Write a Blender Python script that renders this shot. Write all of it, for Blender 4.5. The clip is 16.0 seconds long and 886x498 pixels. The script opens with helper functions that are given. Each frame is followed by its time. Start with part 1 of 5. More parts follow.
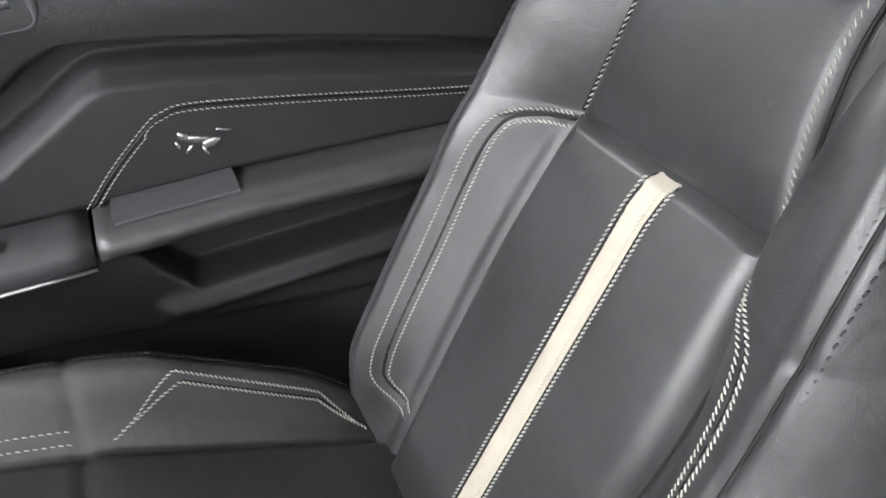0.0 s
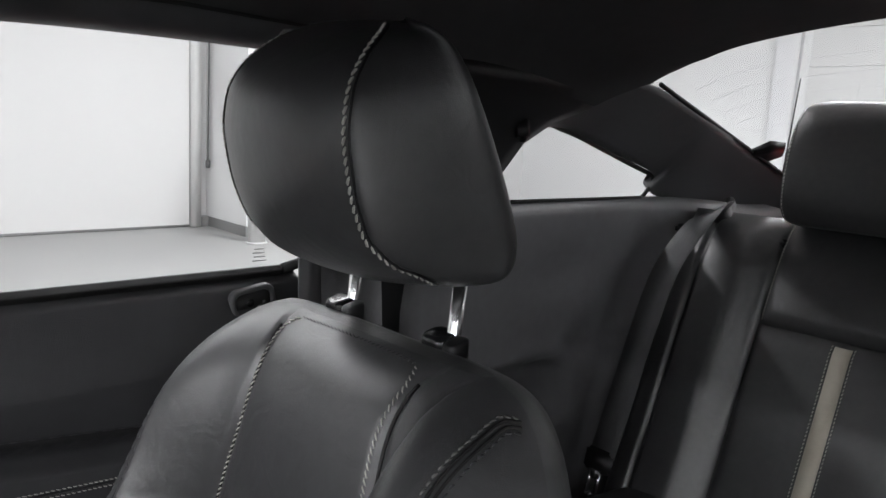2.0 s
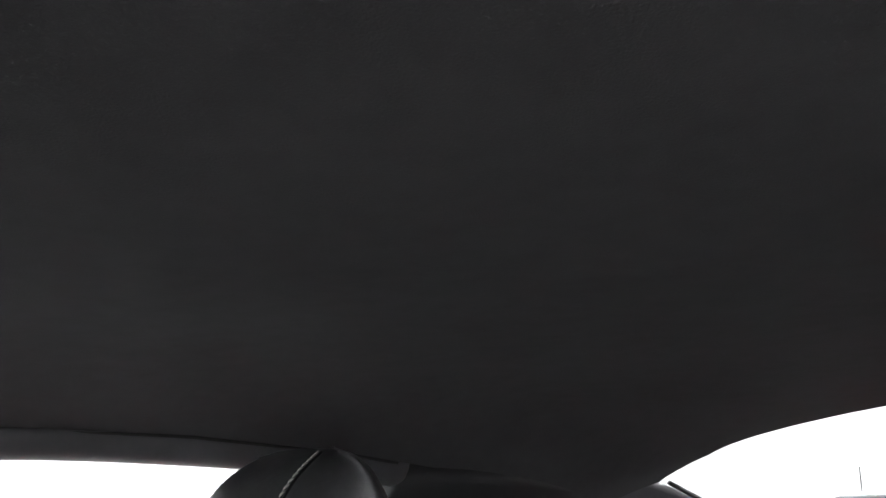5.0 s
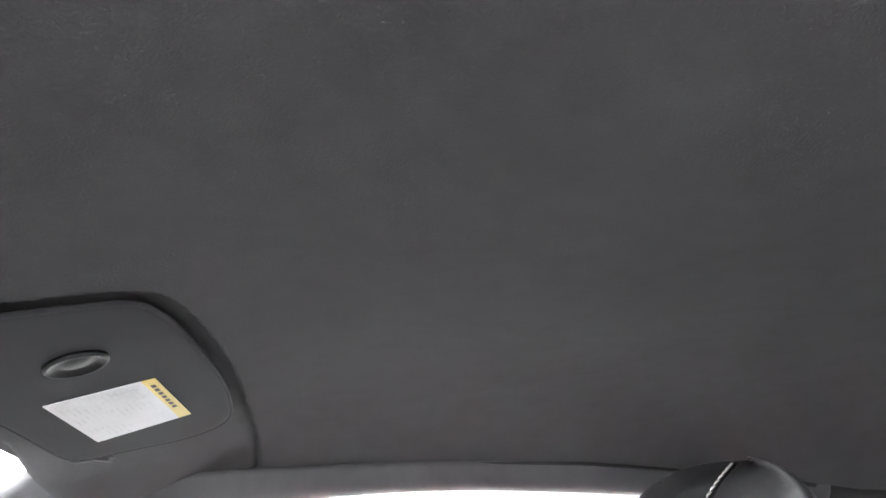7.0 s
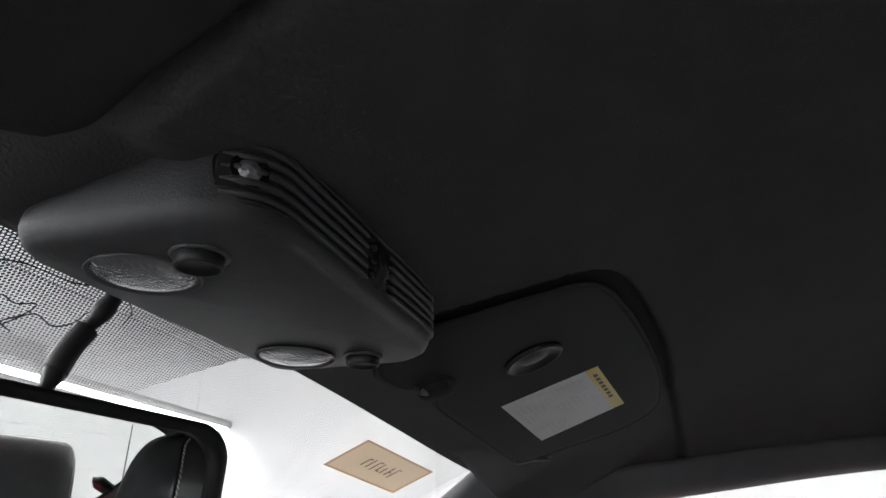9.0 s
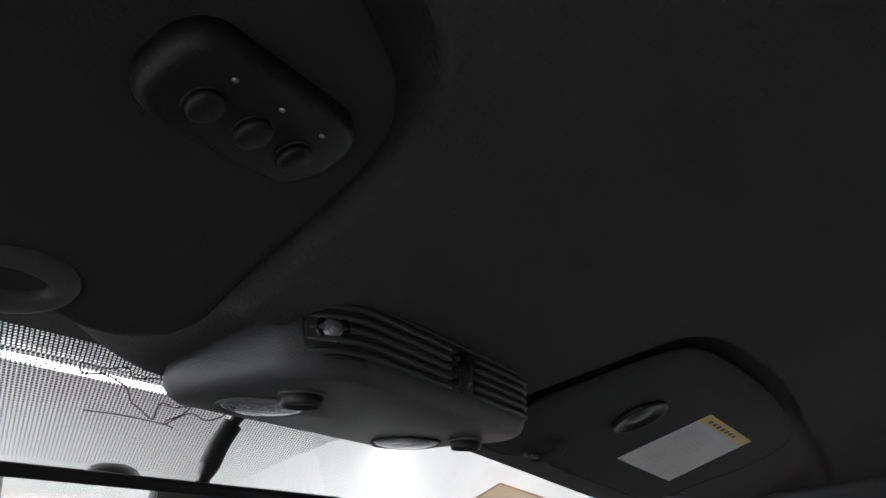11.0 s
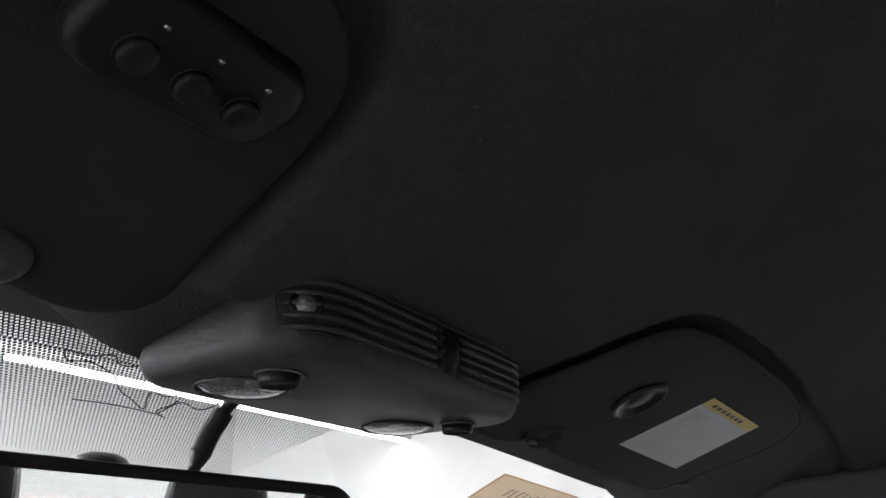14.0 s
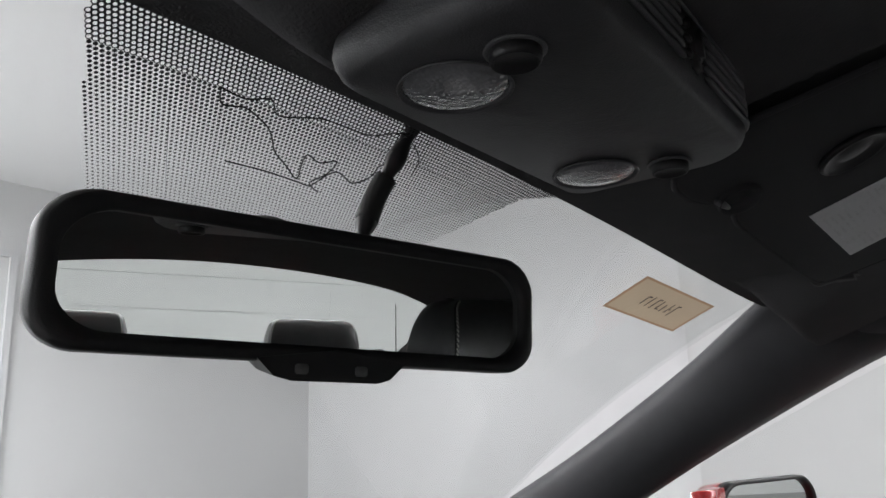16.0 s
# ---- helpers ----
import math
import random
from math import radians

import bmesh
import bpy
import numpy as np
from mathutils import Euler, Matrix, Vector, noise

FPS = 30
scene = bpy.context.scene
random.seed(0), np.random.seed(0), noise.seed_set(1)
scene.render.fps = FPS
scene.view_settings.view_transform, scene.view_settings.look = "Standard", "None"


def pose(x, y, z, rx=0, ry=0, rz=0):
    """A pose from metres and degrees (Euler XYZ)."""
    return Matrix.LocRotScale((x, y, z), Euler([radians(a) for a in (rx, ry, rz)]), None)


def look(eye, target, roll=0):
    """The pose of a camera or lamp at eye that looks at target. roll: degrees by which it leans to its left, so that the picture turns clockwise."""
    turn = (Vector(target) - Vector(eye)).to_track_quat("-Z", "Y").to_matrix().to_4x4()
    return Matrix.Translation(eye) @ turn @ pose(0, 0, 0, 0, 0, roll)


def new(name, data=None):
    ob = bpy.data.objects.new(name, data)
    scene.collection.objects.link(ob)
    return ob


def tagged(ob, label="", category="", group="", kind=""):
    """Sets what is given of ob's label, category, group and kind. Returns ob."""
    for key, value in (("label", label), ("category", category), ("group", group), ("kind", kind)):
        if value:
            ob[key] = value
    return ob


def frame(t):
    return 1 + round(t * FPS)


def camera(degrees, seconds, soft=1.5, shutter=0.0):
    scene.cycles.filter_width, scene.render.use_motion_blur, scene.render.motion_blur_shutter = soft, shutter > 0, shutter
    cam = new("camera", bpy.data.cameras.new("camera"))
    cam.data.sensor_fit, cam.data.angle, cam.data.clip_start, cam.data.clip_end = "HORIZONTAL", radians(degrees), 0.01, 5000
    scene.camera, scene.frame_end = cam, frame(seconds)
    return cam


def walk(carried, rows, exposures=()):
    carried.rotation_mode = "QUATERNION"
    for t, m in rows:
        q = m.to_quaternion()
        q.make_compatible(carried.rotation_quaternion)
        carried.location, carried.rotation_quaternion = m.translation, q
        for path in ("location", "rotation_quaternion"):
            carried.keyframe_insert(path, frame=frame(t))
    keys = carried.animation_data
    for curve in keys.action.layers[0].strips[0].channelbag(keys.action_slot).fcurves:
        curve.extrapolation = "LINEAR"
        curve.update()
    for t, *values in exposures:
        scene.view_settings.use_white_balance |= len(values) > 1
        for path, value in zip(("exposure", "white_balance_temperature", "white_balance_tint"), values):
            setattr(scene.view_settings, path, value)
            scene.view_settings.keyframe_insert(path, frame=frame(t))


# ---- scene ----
cam = camera(62.5, 16.0, 1.5, 0.0)
PATH = [
    (0, (0.013, 0.461, 1.064), (1.493, -0.274, -0.062), 2.7),
    (0.5, (0.006, 0.468, 1.124), (1.45, -0.548, 0.182), 3.4),
    (1, (-0.014, 0.459, 1.145), (1.436, -0.712, 0.419), 3.5),
    (1.5, (-0.029, 0.444, 1.167), (1.407, -0.843, 0.639), 3.6),
    (2, (-0.102, 0.399, 1.171), (1.317, -0.97, 0.836), 3.4),
    (2.6, (-0.202, 0.386, 1.199), (1.215, -1.025, 1.22), 3.6),
    (3, (-0.234, 0.383, 1.213), (1.16, -1.03, 1.466), 3.9),
    (3.5, (-0.259, 0.374, 1.218), (1.103, -1.007, 1.705), 3.4),
    (5.8, (-0.272, 0.366, 1.162), (1.415, -0.465, 1.951), 1.0),
    (6, (-0.27, 0.368, 1.16), (1.443, -0.358, 1.952), 1.0),
    (6.5, (-0.262, 0.375, 1.156), (1.505, -0.11, 1.956), 1.1),
    (7, (-0.245, 0.384, 1.158), (1.575, 0.136, 1.949), 2.0),
    (7.5, (-0.239, 0.41, 1.158), (1.601, 0.375, 1.94), 1.5),
    (8, (-0.218, 0.433, 1.154), (1.612, 0.659, 1.931), 1.2),
    (8.5, (-0.207, 0.459, 1.148), (1.58, 0.914, 1.921), 0.9),
    (9, (-0.215, 0.452, 1.15), (1.533, 1.032, 1.932), 0.4),
    (9.5, (-0.224, 0.439, 1.154), (1.468, 1.158, 1.941), 0.4),
    (10, (-0.246, 0.422, 1.169), (1.396, 1.25, 1.957), 0.4),
    (12.5, (-0.234, 0.407, 1.179), (1.333, 1.369, 1.964), -0.5),
    (13.0, (-0.2316, 0.4039, 1.177), (1.337, 1.3665, 1.960), -0.5),
    (13.5, (-0.231, 0.407, 1.174), (1.334, 1.372, 1.962), -0.8),
    (14.0, (-0.229, 0.4062, 1.1711), (1.336, 1.371, 1.958), -0.8),
    (14.5, (-0.216, 0.426, 1.156), (1.365, 1.389, 1.912), -1.4),
    (15.3, (-0.199, 0.481, 1.134), (1.417, 1.541, 1.65), -1.6),
    (15.6, (-0.202, 0.487, 1.138), (1.399, 1.593, 1.603), -1.5),
    (16, (-0.208, 0.49, 1.135), (1.356, 1.652, 1.59), -2.2),
]
EXPOSURES = [(0, 0.45), (0.5, 0.93), (1, 0.1), (1.5, -0.52), (2, -0.5), (3.0, -0.48), (3.5, -0.2), (5.8, 1.4), (6.0, 1.55), (6.5, 1.97), (7, 2.55), (7.5, 2.68), (8, 2.0), (8.5, 0.49), (9, -0.1), (9.5, -0.27), (10, -0.32), (12.5, 0.24), (13.5, 0.05), (14.5, -0.26), (15.3, -0.77), (16, -0.82)]
walk(cam, [(t, look(eye, target, roll)) for t, eye, target, roll in PATH], EXPOSURES)

# ---- light: closed white workshop with ceiling tubes ----
world = bpy.data.worlds.new("world")
scene.world = world
world.use_nodes = True
world.node_tree.nodes["Background"].inputs[0].default_value = (0.8, 0.85, 0.9, 1)
world.node_tree.nodes["Background"].inputs[1].default_value = 0.02

LAMP_COLOR = (0.965, 0.962, 1.0)
# tubes added out of view, placed to brighten the cabin and walls
UNSEEN_TUBES = [(-2.2, 5.0, 0, 520), (-2.2, 6.7, 0, 640), (-5.0, -3.2, 90, 300), (1.0, -3.9, 0, 520), (3.6, -1.0, 90, 240)]
for lx, ly, turn, watt in UNSEEN_TUBES:
    lamp = bpy.data.lights.new("ceiling_tube_light", "AREA")
    lamp.shape, lamp.size, lamp.size_y, lamp.energy = "RECTANGLE", 6.0, 0.3, watt
    lamp.color = LAMP_COLOR
    ob = new("ceiling_tube_light", lamp)
    ob.matrix_world = pose(lx, ly, 3.34, 0, 0, turn)

lamp = bpy.data.lights.new("ceiling_tube_light", "AREA")
lamp.shape, lamp.size, lamp.size_y, lamp.energy, lamp.color = "RECTANGLE", 4.7, 0.12, 32.0, LAMP_COLOR
new("ceiling_tube_light", lamp).matrix_world = pose(4.65, 5.43, 2.43)

# added light: an unseen window in the left wall that brightens the cabin
lamp = bpy.data.lights.new("added_left_light", "AREA")
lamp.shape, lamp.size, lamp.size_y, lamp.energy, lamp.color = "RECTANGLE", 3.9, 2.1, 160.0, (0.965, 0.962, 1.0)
new("added_left_light", lamp).matrix_world = pose(-8.96, 6.2, 1.95, 90, 0, -90)

# ---- materials ----
MATS = {}


def mat(name, color, rough=0.5, metal=0.0, noise_scale=0, vary=0.0, bump=0.0, bump_scale=600.0, spec=0.5, coat=0.0, kind="noise", stains=0.0):
    m = bpy.data.materials.new(name)
    m.use_nodes = True
    nt = m.node_tree
    b = nt.nodes["Principled BSDF"]
    b.inputs["Base Color"].default_value = (*color, 1)
    b.inputs["Roughness"].default_value = rough
    b.inputs["Metallic"].default_value = metal
    b.inputs["Specular IOR Level"].default_value = spec
    b.inputs["Coat Weight"].default_value = coat
    tc = nt.nodes.new("ShaderNodeTexCoord")
    if vary:
        n = nt.nodes.new("ShaderNodeTexNoise")
        n.inputs["Scale"].default_value = noise_scale
        n.inputs["Detail"].default_value = 6
        nt.links.new(tc.outputs["Object"], n.inputs["Vector"])
        n2 = nt.nodes.new("ShaderNodeTexNoise")
        n2.inputs["Scale"].default_value = noise_scale * 9
        n2.inputs["Detail"].default_value = 3
        nt.links.new(tc.outputs["Object"], n2.inputs["Vector"])
        add = nt.nodes.new("ShaderNodeMath")
        add.operation = "MULTIPLY_ADD"
        nt.links.new(n2.outputs["Fac"], add.inputs[0])
        add.inputs[1].default_value = 0.5
        nt.links.new(n.outputs["Fac"], add.inputs[2])
        ramp = nt.nodes.new("ShaderNodeMapRange")
        ramp.inputs["From Min"].default_value, ramp.inputs["From Max"].default_value = 0.45, 1.05
        ramp.inputs["To Min"].default_value, ramp.inputs["To Max"].default_value = 1 - vary, 1 + vary
        nt.links.new(add.outputs[0], ramp.inputs["Value"])
        mul = nt.nodes.new("ShaderNodeMix")
        mul.data_type, mul.blend_type = "RGBA", "MULTIPLY"
        mul.inputs["Factor"].default_value = 1
        mul.inputs["A"].default_value = (*color, 1)
        nt.links.new(ramp.outputs["Result"], mul.inputs["B"])
        nt.links.new(mul.outputs["Result"], b.inputs["Base Color"])
        rr = nt.nodes.new("ShaderNodeMapRange")
        rr.inputs["To Min"].default_value = max(0.02, rough - 0.5 * vary * rough)
        rr.inputs["To Max"].default_value = min(1, rough + 0.5 * vary * rough)
        nt.links.new(n.outputs["Fac"], rr.inputs["Value"])
        nt.links.new(rr.outputs["Result"], b.inputs["Roughness"])
    if bump:
        if kind == "cells":
            g = nt.nodes.new("ShaderNodeTexVoronoi")
            g.inputs["Scale"].default_value = bump_scale
            out = g.outputs["Distance"]
        elif kind == "weave":
            g = nt.nodes.new("ShaderNodeTexWave")
            g.wave_type, g.bands_direction = "BANDS", "DIAGONAL"
            g.inputs["Scale"].default_value = bump_scale
            g.inputs["Distortion"].default_value = 3.0
            g.inputs["Detail"].default_value = 2.0
            out = g.outputs["Fac"]
        else:
            g = nt.nodes.new("ShaderNodeTexNoise")
            g.inputs["Scale"].default_value = bump_scale
            g.inputs["Detail"].default_value = 5
            out = g.outputs["Fac"]
        nt.links.new(tc.outputs["Object"], g.inputs["Vector"])
        bp = nt.nodes.new("ShaderNodeBump")
        bp.inputs["Strength"].default_value = bump
        bp.inputs["Distance"].default_value = 0.0012
        nt.links.new(out, bp.inputs["Height"])
        if kind == "cells":  # soft creases under the grain
            cr = nt.nodes.new("ShaderNodeTexNoise")
            cr.inputs["Scale"].default_value = 38
            cr.inputs["Detail"].default_value = 4
            cr.inputs["Distortion"].default_value = 1.5
            nt.links.new(tc.outputs["Object"], cr.inputs["Vector"])
            b2 = nt.nodes.new("ShaderNodeBump")
            b2.inputs["Strength"].default_value = 0.22
            b2.inputs["Distance"].default_value = 0.0025
            nt.links.new(cr.outputs["Fac"], b2.inputs["Height"])
            nt.links.new(b2.outputs["Normal"], bp.inputs["Normal"])
        nt.links.new(bp.outputs["Normal"], b.inputs["Normal"])
    MATS[name] = m
    return m


def glow(name, color, strength):
    m = bpy.data.materials.new(name)
    m.use_nodes = True
    b = m.node_tree.nodes["Principled BSDF"]
    b.inputs["Base Color"].default_value = (0.8, 0.8, 0.8, 1)
    b.inputs["Emission Color"].default_value = (*color, 1)
    b.inputs["Emission Strength"].default_value = strength
    MATS[name] = m
    return m


def pane_mat(name, tint, gloss):
    m = bpy.data.materials.new(name)
    m.use_nodes = True
    nt = m.node_tree
    nt.nodes.remove(nt.nodes["Principled BSDF"])
    tr = nt.nodes.new("ShaderNodeBsdfTransparent")
    tr.inputs["Color"].default_value = (*tint, 1)
    gl = nt.nodes.new("ShaderNodeBsdfGlossy")
    gl.inputs["Roughness"].default_value = 0.01
    lw = nt.nodes.new("ShaderNodeLayerWeight")
    lw.inputs["Blend"].default_value = 0.5
    pw = nt.nodes.new("ShaderNodeMath")
    pw.operation = "POWER"
    nt.links.new(lw.outputs["Facing"], pw.inputs[0])
    pw.inputs[1].default_value = 5.0
    fr = nt.nodes.new("ShaderNodeMath")
    fr.operation = "MULTIPLY_ADD"
    nt.links.new(pw.outputs[0], fr.inputs[0])
    fr.inputs[1].default_value = gloss
    fr.inputs[2].default_value = 0.015
    mix = nt.nodes.new("ShaderNodeMixShader")
    nt.links.new(fr.outputs[0], mix.inputs[0])
    nt.links.new(tr.outputs[0], mix.inputs[1])
    nt.links.new(gl.outputs[0], mix.inputs[2])
    nt.links.new(mix.outputs[0], nt.nodes["Material Output"].inputs[0])
    MATS[name] = m
    return m


LEATHER = mat("black_leather", (0.044, 0.044, 0.046), 0.35, 0, 9, 0.3, 0.14, 1500, 0.9, 0, "cells")
LEATHER_SMOOTH = mat("black_leather_smooth", (0.058, 0.058, 0.060), 0.36, 0, 9, 0.25, 0.14, 1500, 0.9, 0, "cells")
STRIPE = mat("cream_leather", (0.50, 0.465, 0.385), 0.45, 0, 14, 0.1, 0.2, 900, 0.4, 0, "cells")
THREAD = mat("grey_thread", (0.46, 0.45, 0.41), 0.7, 0, 200, 0.2)
THREAD_DARK = mat("dark_thread", (0.03, 0.03, 0.034), 0.6)
THREAD_GREY = mat("charcoal_thread", (0.12, 0.12, 0.115), 0.6)
HEADLINER = mat("charcoal_headliner_cloth", (0.062, 0.061, 0.063), 0.95, 0, 5, 0.14, 0.55, 760, 0.1, 0, "noise")
TRIM = mat("charcoal_trim_plastic", (0.066, 0.066, 0.070), 0.5, 0, 7, 0.16, 0.25, 1400, 0.4)
VINYL = mat("charcoal_side_vinyl", (0.098, 0.098, 0.102), 0.42, 0, 7, 0.16, 0.2, 1400, 0.5)
TRIM_SOFT = mat("soft_door_plastic", (0.030, 0.030, 0.032), 0.38, 0, 7, 0.15, 0.3, 1200, 0.45, 0, "cells")
TRIM_DARK = mat("dark_pillar_plastic", (0.036, 0.036, 0.039), 0.5, 0, 7, 0.16, 0.25, 1400, 0.4)
BEZEL = mat("grey_bezel_plastic", (0.07, 0.07, 0.073), 0.38, 0, 14, 0.12, 0.1, 1600, 0.5)
CONSOLE = mat("grained_console_plastic", (0.046, 0.046, 0.049), 0.5, 0, 14, 0.16, 0.16, 1700, 0.4, 0, "cells")
BLACK = mat("black_plastic", (0.012, 0.012, 0.013), 0.45, 0, 12, 0.2, 0.15, 1500, 0.4)
BLACK_GLOSS = mat("gloss_black_plastic", (0.010, 0.010, 0.011), 0.2, 0, 12, 0.15)
VISOR = mat("visor_cloth", (0.034, 0.034, 0.036), 0.85, 0, 8, 0.12, 0.3, 1100, 0.2, 0, "noise")
RUBBER = mat("black_rubber", (0.010, 0.010, 0.010), 0.7, 0, 15, 0.2)
CHROME = mat("chrome", (0.88, 0.88, 0.89), 0.25, 1.0, 30, 0.06)
SILVER = mat("satin_silver", (0.5, 0.5, 0.52), 0.35, 1.0, 30, 0.08)
WEBBING = mat("black_belt_webbing", (0.085, 0.085, 0.088), 0.55, 0, 20, 0.2, 0.5, 700, 0.4, 0, "weave")
RED = mat("red_car_paint", (0.50, 0.012, 0.015), 0.22, 0, 10, 0.05, 0, 0, 0.5, 0.8)
PAPER = mat("white_label_paper", (0.58, 0.58, 0.59), 0.55, 0, 30, 0.06)
PAPER_YELLOW = mat("yellow_label_band", (0.62, 0.47, 0.12), 0.55, 0, 30, 0.06)
ETCH = mat("pale_etch", (0.36, 0.36, 0.36), 0.6, 0, 60, 0.1)
INK = mat("grey_ink", (0.56, 0.56, 0.57), 0.6, 0, 60, 0.2)


def paper_mat(name, color):
    """Thin paper that lets part of the light through."""
    m = mat(name, color, 0.6, 0, 30, 0.1)
    nt = m.node_tree
    tl = nt.nodes.new("ShaderNodeBsdfTranslucent")
    tl.inputs["Color"].default_value = (*color, 1)
    mix = nt.nodes.new("ShaderNodeMixShader")
    mix.inputs[0].default_value = 0.5
    nt.links.new(nt.nodes["Principled BSDF"].outputs[0], mix.inputs[1])
    nt.links.new(tl.outputs[0], mix.inputs[2])
    nt.links.new(mix.outputs[0], nt.nodes["Material Output"].inputs[0])
    return m


TAG = paper_mat("tan_sticker", (0.52, 0.42, 0.30))
TAG_EDGE = paper_mat("brown_sticker_edge", (0.40, 0.26, 0.16))
TAG_INK = mat("brown_ink", (0.07, 0.05, 0.035), 0.6, 0, 60, 0.2)
FRIT = mat("black_glass_print", (0.008, 0.008, 0.009), 0.5, 0, 40, 0.1)
WALL = mat("white_painted_wall", (0.67, 0.67, 0.67), 0.6, 0, 0.6, 0.035, 0.15, 60, 0.3)
CEILING = mat("white_ceiling_paint", (0.84, 0.84, 0.84), 0.7, 0, 0.6, 0.03, 0.1, 60, 0.2)
DOOR_WHITE = mat("white_door_panel", (0.57, 0.57, 0.565), 0.5, 0, 0.7, 0.03, 0.1, 60, 0.3)
FLOOR = mat("polished_concrete_floor", (0.31, 0.31, 0.305), 0.5, 0, 0.9, 0.10, 0.1, 40, 0.4)
BASE = mat("grey_baseboard_vinyl", (0.20, 0.20, 0.20), 0.5, 0, 3, 0.12)
BASE_PALE = mat("pale_grey_steel", (0.62, 0.62, 0.63), 0.5, 0, 2, 0.05)
TUBE = glow("lit_tube", (0.97, 0.99, 1.0), 6.0)
# glow for the pane of the added left window
ADDED_GLOW = glow("added_glow_pane", (0.95, 0.975, 1.0), 12.0)
CARPET = mat("dark_carpet", (0.018, 0.018, 0.019), 0.95, 0, 30, 0.3, 0.6, 500, 0.1)
GREEN = mat("green_button_plastic", (0.05, 0.25, 0.10), 0.4, 0, 30, 0.1)
GREY_BOX = mat("dark_grey_box", (0.10, 0.10, 0.10), 0.5, 0, 30, 0.1)
PANE = pane_mat("clear_glass", (0.965, 0.975, 0.97), 0.4)
LENS = mat("clear_lamp_lens", (0.16, 0.16, 0.17), 0.12, 0, 40, 0.1, 0.3, 700, 1.0, 0.6, "cells")
MIRROR = mat("mirror_glass", (0.80, 0.83, 0.81), 0.0, 1.0)

# ---- mesh helpers ----


def sm(t):
    t = np.clip(t, 0.0, 1.0)
    return t * t * (3 - 2 * t)


def mesh(name, verts, faces, material, smooth=True, flip=False):
    me = bpy.data.meshes.new(name)
    if flip:
        faces = [tuple(reversed(f)) for f in faces]
    me.from_pydata([tuple(float(c) for c in v) for v in verts], [], faces)
    me.materials.append(material)
    if smooth:
        me.polygons.foreach_set("use_smooth", [True] * len(me.polygons))
    me.update()
    return me


def part(name, geo, material, parent=None, label="", smooth=True):
    verts, faces = geo
    ob = new(name, mesh(name, verts, faces, material, smooth))
    if parent:
        ob.parent = parent
    if label:
        ob["label"] = label
    return ob


def thing(name, label, category, group="", kind="", at=(0, 0, 0)):
    ob = new(name)
    ob.empty_display_size = 0.05
    ob.location = at
    bpy.context.view_layer.update()
    return tagged(ob, label, category, group, kind)


def setting(name, geo, material, label, category, smooth=False):
    return tagged(part(name, geo, material, None, "", smooth), label, category, "", "structure")


def grid(rows, wrap=False, capped=False):
    """A sheet of quads through rows of points of equal number; wrap closes each row."""
    n = len(rows[0])
    verts = [p for r in rows for p in r]
    faces = []
    for i in range(len(rows) - 1):
        for j in range(n if wrap else n - 1):
            k = (j + 1) % n
            faces.append((i * n + j, i * n + k, (i + 1) * n + k, (i + 1) * n + j))
    if capped:
        faces.append(tuple(reversed(range(n))))
        faces.append(tuple(range((len(rows) - 1) * n, len(rows) * n)))
    return verts, faces


def join(*geos):
    verts, faces = [], []
    for v, f in geos:
        k = len(verts)
        verts += list(v)
        faces += [tuple(i + k for i in q) for q in f]
    return verts, faces


def moved(geo, m):
    return [tuple(m @ Vector(v)) for v in geo[0]], geo[1]


def mirrored(geo):
    return [(-v[0], v[1], v[2]) for v in geo[0]], [tuple(reversed(f)) for f in geo[1]]


def box(x0, x1, y0, y1, z0, z1, bevel=0.0):
    bm = bmesh.new()
    bmesh.ops.create_cube(bm, size=1)
    for v in bm.verts:
        v.co = Vector((x0 + (v.co.x + 0.5) * (x1 - x0), y0 + (v.co.y + 0.5) * (y1 - y0), z0 + (v.co.z + 0.5) * (z1 - z0)))
    if bevel:
        bmesh.ops.bevel(bm, geom=bm.edges[:], offset=bevel, segments=2, affect="EDGES")
    bm.verts.index_update()
    out = [tuple(v.co) for v in bm.verts], [tuple(v.index for v in f.verts) for f in bm.faces]
    bm.free()
    return out


def tube(points, r, sides=8, closed_ends=True):
    pts = [Vector(p) for p in points]
    rows = []
    ref = Vector((0.13, 0.31, 0.94))
    for i, p in enumerate(pts):
        d = (pts[min(i + 1, len(pts) - 1)] - pts[max(i - 1, 0)]).normalized()
        a = d.cross(ref)
        a = a.normalized() if a.length > 1e-3 else d.orthogonal().normalized()
        b = d.cross(a)
        rr = r[i] if isinstance(r, (list, tuple)) else r
        rows.append([tuple(p + rr * (math.cos(t) * a + math.sin(t) * b)) for t in [2 * math.pi * k / sides for k in range(sides)]])
    return grid(rows, True, closed_ends)


def spline(points, n=12):
    """Catmull-Rom through the points."""
    p = [np.array(q, float) for q in points]
    p = [2 * p[0] - p[1]] + p + [2 * p[-1] - p[-2]]
    out = []
    for i in range(1, len(p) - 2):
        for k in range(n):
            t = k / n
            a, b, c, d = p[i - 1], p[i], p[i + 1], p[i + 2]
            out.append(0.5 * (2 * b + (c - a) * t + (2 * a - 5 * b + 4 * c - d) * t * t + (3 * b - a - 3 * c + d) * t ** 3))
    out.append(p[-2])
    return out


def resample(points, step):
    pts = np.array([tuple(p) for p in points], float)
    seg = np.linalg.norm(np.diff(pts, axis=0), axis=1)
    s = np.r_[0, np.cumsum(seg)]
    n = max(2, int(s[-1] / step))
    want = (np.arange(n) + 0.5) * s[-1] / n
    return np.stack([np.interp(want, s, pts[:, k]) for k in range(pts.shape[1])], 1), n


